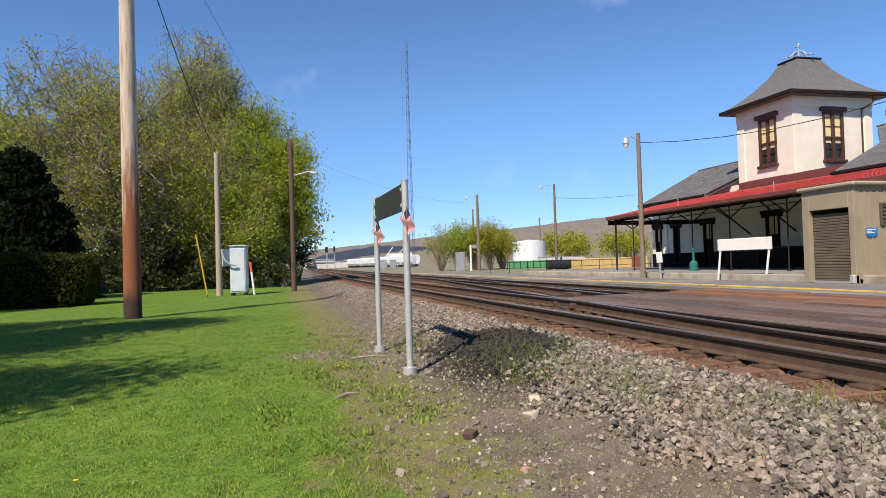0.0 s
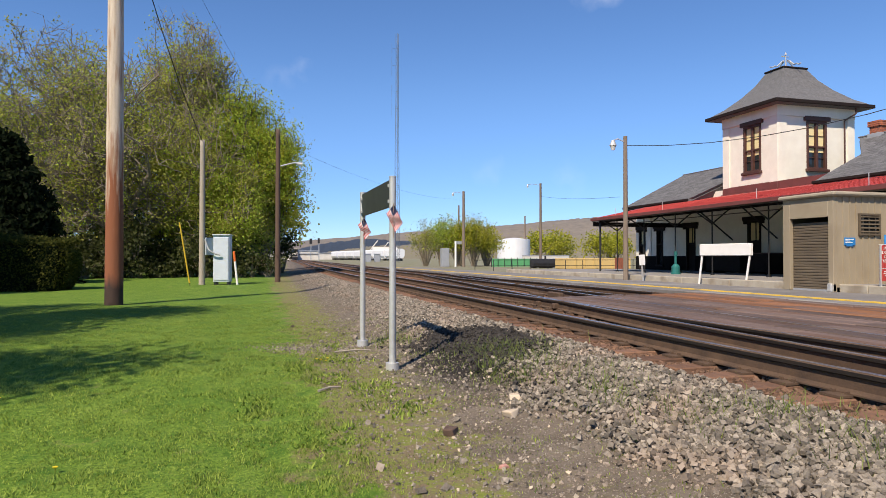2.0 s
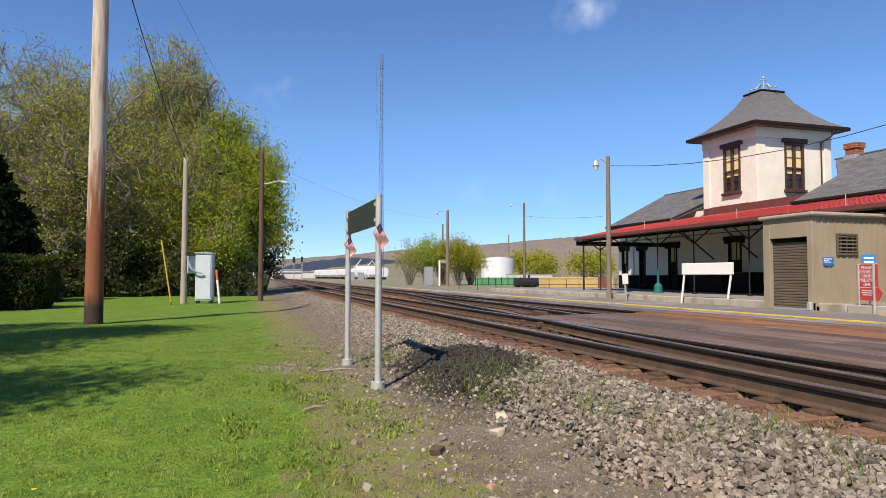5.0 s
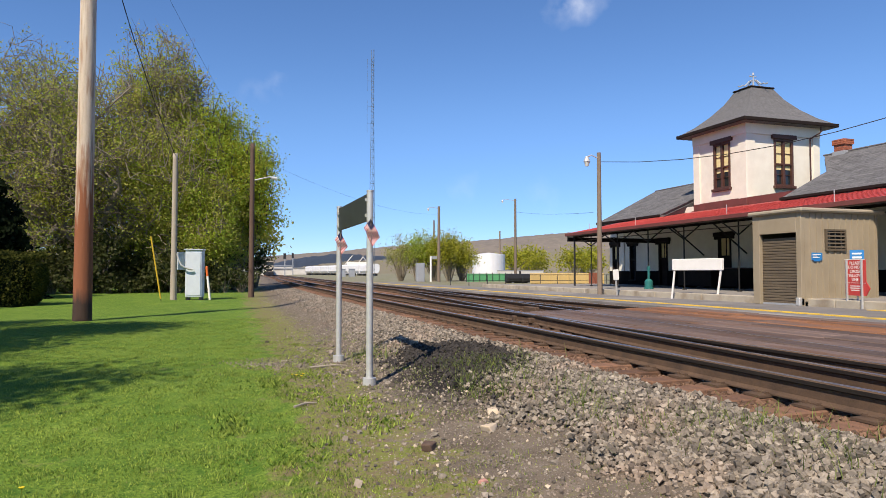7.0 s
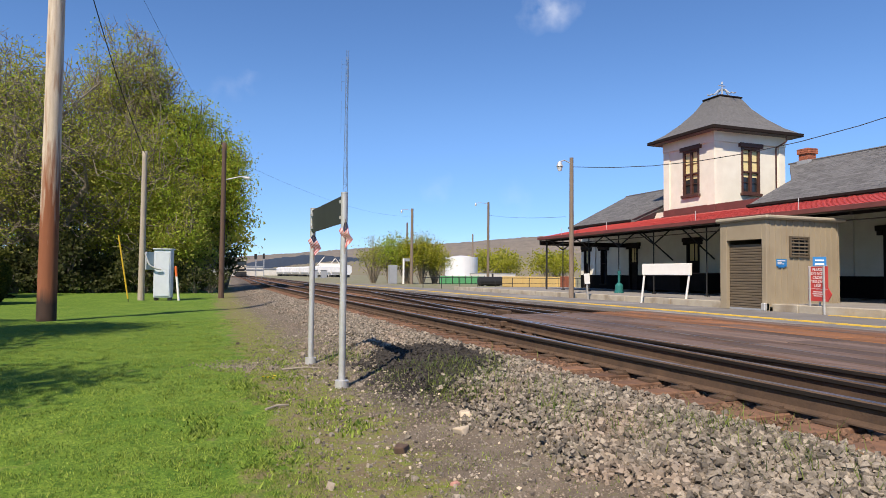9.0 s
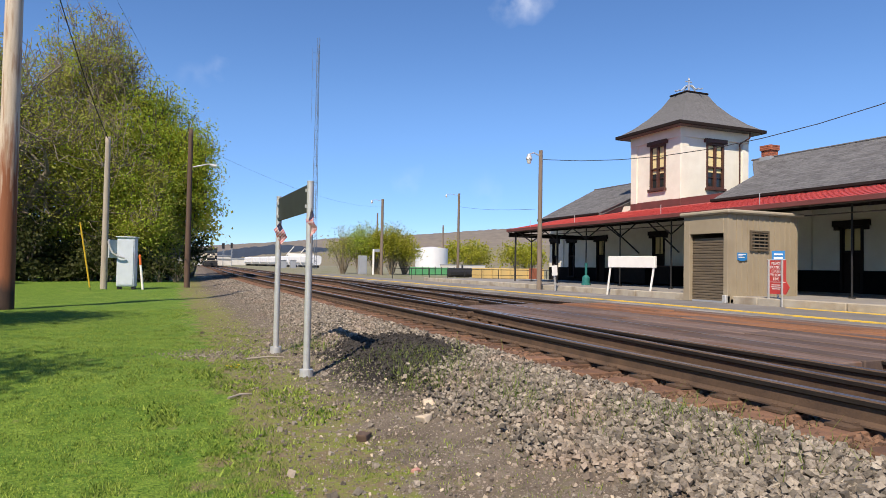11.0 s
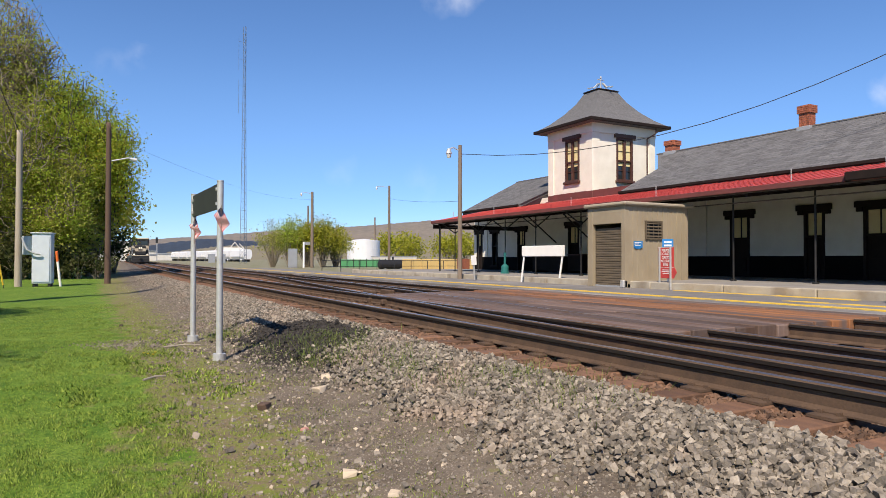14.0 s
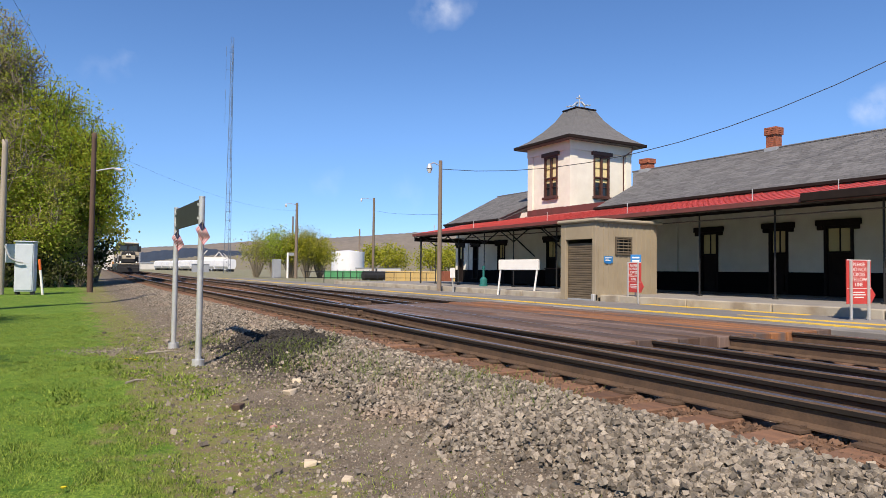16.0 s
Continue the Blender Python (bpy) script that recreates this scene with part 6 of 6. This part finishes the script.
for k in range(3):
    part("leg", rods(*[(mast_leg(k, z), mast_leg(k, min(MH, z + 10)), 0.05) for z in range(0, 54, 10)], seg=5), MASTSTEEL, mast)
bars = []
z = 0.0
while z < MH - 2:
    for k in range(3):
        q = (k + 1) % 3
        bars += [(mast_leg(k, z), mast_leg(q, z + 1.0), 0.025), (mast_leg(q, z + 1.0), mast_leg(k, z + 2.0), 0.025), (mast_leg(k, z), mast_leg(q, z), 0.025)]
    z += 2.0
tagged(part("lattice", rods(*bars, seg=4), MASTSTEEL, mast), kind="stuff")
for z, l in ((36, 2.2), (40, 1.4), (46, 2.4), (50, 1.2)):
    part("aerial", rods(((-1.3, 0, z), (0, 0, z), 0.02), ((-1.3, 0, z - l), (-1.3, 0, z + l), 0.03), seg=5), MASTSTEEL, mast)

# low tank and white wall seen behind the railing
lt = thing("low_tank", "dark grey low tank on cradles behind the railing", "tank", pose(26.9, 62, 0.2))
part("shell", rods(((0, 0, 0.6), (2.8, 0, 0.6), 0.5), ((-0.12, 0, 0.6), (0, 0, 0.6), 0.3, 0.5), ((2.8, 0, 0.6), (2.92, 0, 0.6), 0.5, 0.3), seg=18), BLACKMETAL, lt)
part("manhole", rods(((1.5, 0, 1.08), (1.5, 0, 1.4), 0.1), seg=10), BLACKMETAL, lt)
for x in (0.4, 2.2):
    part("cradle", boxes((x, x + 0.2, -0.4, 0.4, 0, 0.2)), GREYBOX, lt)
lw = thing("yard_wall", "low white painted yard wall", "wall", pose(33.4, 80, 0.2))
part("body", boxes((0, 6.6, 0, 0.25, 0, 1.45), bevel=0.02), RACKWHITE, lw)
part("coping", boxes((-0.05, 6.65, -0.04, 0.29, 1.45, 1.53)), GREYBOX, lw)

# storage tank and fences
tank = thing("storage_tank", "white cylindrical storage tank with a low cone roof", "tank", pose(40.8, 102, 0.0))
part("shell", rods(((0, 0, 0), (0, 0, 4.45), 2.75), seg=40), TANKWHITE, tank)
part("roof", rods(((0, 0, 4.45), (0, 0, 4.75), 2.75, 0.2), seg=40), TANKWHITE, tank)
for z in (1.5, 3.0):
    part("seam", rods(((0, 0, z), (0, 0, z + 0.03), 2.765), seg=40), TANKWHITE, tank)
gf = thing("screen_fence", "chain-link fence with bright green screen fabric", "fence")
for i in range(8):
    x = 27.0 + i * 0.85
    part("post", rods(((x, 74.5, 0.2), (x, 74.5, 1.4), 0.04), seg=6), BLACKMETAL, gf)
    if i < 7:
        part("screen", boxes((x + 0.02, x + 0.83, 74.52, 74.55, 0.25, 1.3)), GREENMESH, gf)
yc = thing("tan_wagon", "low tan painted steel wagon side behind the railing", "wagon", pose(27.8, 56, 0.0))
part("side", boxes((0, 6.8, 0, 2.4, 0.35, 1.35), bevel=0.03), TANFREIGHT, yc)
for i in range(8):
    part("rib", boxes((i * 0.96, i * 0.96 + 0.08, -0.06, 0.0, 0.35, 1.35)), TANFREIGHT, yc)
part("underframe", boxes((0.2, 6.6, 0.2, 2.2, 0.1, 0.35)), BLACKMETAL, yc)
rf = thing("railing", "black pipe railing at the platform's end", "railing")
for i in range(11):
    x = 16.8 + i * 1.6
    part("post", rods(((x, 50.0, 0.25), (x, 50.0, 1.25), 0.03), seg=6), BLACKMETAL, rf)
part("rail", rods(((16.8, 50, 1.22), (32.8, 50, 1.22), 0.025), seg=6), BLACKMETAL, rf)
part("rail", rods(((16.8, 50, 0.75), (32.8, 50, 0.75), 0.02), seg=6), BLACKMETAL, rf)
wall_b = thing("brick_pier", "low weathered brick pier by the railing", "pier", pose(28.3, 47, 0.2))
part("body", boxes((-0.4, 0.4, -0.4, 0.4, 0, 1.2), bevel=0.02), BRICK, wall_b)
gb = thing("relay_cabinet", "tall grey metal relay cabinet beyond the platform", "cabinet", pose(21.0, 74, 0.25))
part("body", boxes((-0.45, 0.45, -0.4, 0.4, 0.1, 2.3), bevel=0.02), GREYBOX, gb)
part("base", boxes((-0.5, 0.5, -0.45, 0.45, 0, 0.1)), CONCRETE, gb)
part("door", boxes((-0.38, 0.38, -0.43, -0.402, 0.2, 2.2)), GREYBOX, gb)
sp = thing("signal_post", "white post with a small dark board near the relay cabinet", "signal post", pose(22.2, 73.6, 0.25))
part("post", rods(((0, 0, 0), (0, 0, 3.1), 0.12), seg=8), WHITE, sp)
part("board", boxes((0, 0.75, -0.05, 0.05, 2.75, 3.1)), GREYBOX, sp)
for i, (x, y) in enumerate(((28.5, 180), (31.5, 182))):
    b2 = thing("relay_cabinet", "distant grey relay cabinet in the yard", "cabinet", pose(x, y, 0.25))
    part("body", boxes((-0.8, 0.8, -0.7, 0.7, 0, 2.2), bevel=0.05), GREYBOX, b2)
    part("roof", boxes((-0.9, 0.9, -0.8, 0.8, 2.2, 2.3)), GREYBOX, b2)


def hopper(m):
    w = thing("hopper_wagon", "white covered hopper wagon standing in the yard", "wagon", m, group="hopper wagons in the yard")
    bm = bmesh.new()
    for y0, y1 in ((-7.5, 7.5),):
        pts = [(-1.0, 1.0), (-1.55, 1.9), (-1.55, 3.9), (-0.8, 4.4), (0.8, 4.4), (1.55, 3.9), (1.55, 1.9), (1.0, 1.0)]
        a = [bm.verts.new((x, y0, z)) for x, z in pts]
        b = [bm.verts.new((x, y1, z)) for x, z in pts]
        bm.faces.new(a), bm.faces.new(b[::-1])
        for k in range(8):
            bm.faces.new((a[k], b[k], b[(k + 1) % 8], a[(k + 1) % 8]))
    bmesh.ops.recalc_face_normals(bm, faces=bm.faces)
    part("body", bm, TANKWHITE, w)
    for y in np.arange(-7.2, 7.3, 1.2):
        part("rib", boxes((-1.6, -1.55, y - 0.05, y + 0.05, 1.9, 3.9)), TANKWHITE, w)
    for y in (-5.5, 5.5):
        part("bogie", boxes((-1.1, 1.1, y - 1.2, y + 1.2, 0.1, 0.9), bevel=0.1), BLACKMETAL, w)
    return w


h0 = hopper(pose(47.5, 238, 0.25, 0, 0, 6))
for k in range(1, 7):
    copy_thing(h0, pose(47.5 - 1.72 * k, 238 + 16.3 * k, 0.25, 0, 0, 6))
gr = thing("grain_shed", "white gabled grain building with pale conveyor legs", "building", pose(88, 480, 0.2))
raw("wall_shell", [(-9, -6, 0), (9, -6, 0), (9, 6, 0), (-9, 6, 0), (-9, -6, 6), (9, -6, 6), (9, 6, 6), (-9, 6, 6), (-9, 0, 9), (9, 0, 9)], [(0, 1, 5, 4), (2, 3, 7, 6), (1, 2, 6, 9, 5), (3, 0, 4, 8, 7)], TANKWHITE, gr)
raw("roof", [(-9.3, -6.5, 5.8), (9.3, -6.5, 5.8), (9.3, 0, 9.2), (-9.3, 0, 9.2), (-9.3, 6.5, 5.8), (9.3, 6.5, 5.8)], [(0, 1, 2, 3), (3, 2, 5, 4)], RACKWHITE, gr)
part("conveyor", rods(((-13, 0, 4), (-5, 0, 14), 0.35), ((6, 0, 12), (13, 0, 5), 0.35), ((-1, 0, 8), (3, 0, 13), 0.3), ((7, 0, 8), (3, 0, 13), 0.3), seg=6), RACKWHITE, gr)
for i, (x, y, l, h) in enumerate(((20, 330, 14, 3), (26, 380, 10, 5), (12, 420, 16, 5), (38, 420, 12, 4))):
    bl = thing("yard_building", "far white yard building", "building", pose(x, y, 0.2))
    part("body", boxes((-l / 2, l / 2, -4, 4, 0, h)), RACKWHITE, bl)
    part("roof", boxes((-l / 2 - 0.4, l / 2 + 0.4, -4.4, 4.4, h, h + 0.4)), GREYBOX, bl)
for i, (x, y, s) in enumerate(((12.0, 200, 1), (18.5, 265, 1.3))):
    g = thing("signal_gantry", "distant grey railway signal mast", "signal", pose(x + curve_x(y) * 0.5, y, 0.2))
    part("mast", rods(((0, 0, 0), (0, 0, 7 * s), 0.12), seg=6), GREYBOX, g)
    part("head", boxes((-0.4, 0.4, -0.2, 0.2, 5.4 * s, 7 * s)), BLACKMETAL, g)
    part("ladder", boxes((0.25, 0.32, -0.04, 0.04, 0, 6 * s)), GREYBOX, g)


# ---------------------------------------------------------------- the train
HEADLIGHT = glow_mat("locomotive_headlight", (1.0, 0.95, 0.8), 0.6)


def bogie(parent, y):
    b = part("bogie", boxes((-1.25, -1.05, y - 2.0, y + 2.0, 0.35, 0.85), (1.05, 1.25, y - 2.0, y + 2.0, 0.35, 0.85), (-1.05, 1.05, y - 0.3, y + 0.3, 0.4, 0.8)), BLACKMETAL, parent)
    for d in (-1.5, 0, 1.5):
        for sx in (-1, 1):
            part("wheel", rods(((sx * 0.68, y + d, 0.5), (sx * 0.82, y + d, 0.5), 0.5), seg=14), BLACKMETAL, b)


def locomotive():
    """The front of the train looks along -y; its base is on the rail heads."""
    t = thing("locomotive", "black and dirty cream diesel locomotive at the head of the train", "locomotive")
    part("frame", boxes((-1.5, 1.5, 0.4, 21.5, 1.0, 1.55), bevel=0.04), LOCOBLACK, t)
    part("plough", boxes((-1.45, 1.45, 0.0, 0.4, 0.12, 0.95), bevel=0.08), LOCOBLACK, t)
    part("pilot", boxes((-1.5, 1.5, 0.3, 0.6, 0.95, 1.5)), LOCOBLACK, t)
    part("sill_stripe", boxes((-1.5, 1.5, 0.28, 0.3, 1.36, 1.46)), LOCOGREY, t)
    part("nose", boxes((-0.95, 0.95, 1.0, 2.6, 1.55, 3.25), bevel=0.15), LOCOBLACK, t)
    part("nose_stripe", boxes((-0.9, 0.9, 0.96, 1.01, 2.2, 2.75)), LOCOGREY, t)
    part("number_patch", boxes((-0.35, 0.35, 0.945, 0.96, 2.35, 2.6)), LOCOBLACK, t)
    part("cab", boxes((-1.5, 1.5, 2.6, 5.0, 1.55, 4.55), bevel=0.12), LOCOBLACK, t)
    part("cab_roof", boxes((-1.5, 1.5, 2.5, 5.1, 4.5, 4.72), bevel=0.08), LOCOGREY, t)
    part("nose_band", boxes((-1.48, 1.48, 2.56, 2.6, 2.75, 3.3)), LOCOGREY, t)
    for x0, x1 in ((-1.25, -0.15), (0.15, 1.25)):
        part("windscreen", boxes((x0, x1, 2.55, 2.59, 3.45, 4.15)), GLASS, t)
    part("long_hood", boxes((-1.05, 1.05, 5.0, 21.0, 1.55, 4.45), bevel=0.1), LOCOBLACK, t)
    part("radiator", boxes((-1.45, 1.45, 17.0, 20.5, 3.5, 4.5), bevel=0.06), LOCOBLACK, t)
    part("fuel_tank", boxes((-1.35, 1.35, 8.5, 13.5, 0.35, 1.0), bevel=0.15), LOCOBLACK, t)
    part("number_box", boxes((-0.7, 0.7, 2.52, 2.6, 4.25, 4.45)), LOCOBLACK, t)
    for x in (-0.18, 0.18):
        part("headlight", rods(((x, 0.96, 2.85), (x, 1.02, 2.85), 0.11), seg=12), HEADLIGHT, t)
    for x in (-1.1, 1.1):
        part("ditch_light", rods(((x, 0.24, 1.65), (x, 0.34, 1.65), 0.11), seg=12), HEADLIGHT, t)
        part("handrail", rods(((x * 1.3, 0.5, 1.55), (x * 1.3, 0.5, 2.6), 0.03), ((x * 1.3, 0.5, 2.6), (x * 0.9, 0.5, 2.6), 0.03), seg=5), WHITE, t)
        part("step", boxes((x * 1.25 - 0.15, x * 1.25 + 0.15, 0.35, 0.7, 0.3, 0.95)), LOCOBLACK, t)
    part("coupler", boxes((-0.2, 0.2, -0.5, 0.1, 0.75, 1.05), bevel=0.05), BLACKMETAL, t)
    bogie(t, 4.0), bogie(t, 17.5)
    return t


def rack_car():
    t = thing("autorack_wagon", "tall white rail wagon with an orange lower frame", "wagon", group="wagons of the train")
    part("upper_body", boxes((-1.5, 1.5, 0.4, 26.6, 2.0, 5.0), bevel=0.15), RACKWHITE, t)
    part("lower_body", boxes((-1.48, 1.48, 0.2, 26.8, 1.0, 2.0), bevel=0.05), RACKORANGE, t)
    for y in np.arange(1.0, 26.5, 1.6):
        for sx in (-1, 1):
            part("rib", boxes((sx * 1.53 - 0.03, sx * 1.53 + 0.03, y - 0.06, y + 0.06, 1.0, 4.8)), RACKWHITE, t)
    bogie(t, 3.5), bogie(t, 23.5)
    return t


loco = locomotive()
loco2 = copy_thing(loco, pose(0, 0, 0))
loco2["label"] = "second black diesel locomotive, coupled behind the first"
car0 = rack_car()
cars = [car0] + [copy_thing(car0, pose(0, 0, 0)) for _ in range(5)]


# ---------------------------------------------------------------- what moves
def on_track(s):
    """The pose on the near track of a thing whose front is s metres up the line."""
    x, x2 = curve_x(s), curve_x(s + 15)
    return pose(5.42 + x, s, RAIL_Z, 0, 0, -math.degrees(math.atan2(x2 - x, 15)))


def motions():
    times = [2.0 * k for k in range(9)]
    front = lambda t: 107.0 + 12.5 * (16 - t)
    back = 0.0
    for ob, length in [(loco, 22.3), (loco2, 22.3)] + [(c, 27.3) for c in cars]:
        walk(ob, [(t, on_track(front(t) + back)) for t in times])
        back += length
    for ob, rows in ((flag_a, ((0, 40), (1.5, 15), (3, 35), (5, 20), (7, 5), (8.5, 60), (10, 30), (11, 65), (12.5, 10), (14.5, 15), (16, 8))), (flag_b, ((0, 35), (1.5, 30), (3, 15), (5, 25), (7, 10), (8.5, 5), (10, 20), (11, 5), (12.5, 60), (14.5, 30), (16, 5)))):
        base = ob.matrix_basis.copy()
        walk(ob, [(t, base @ pose(0, 0, 0, 0, 0, -a)) for t, a in rows])


motions()
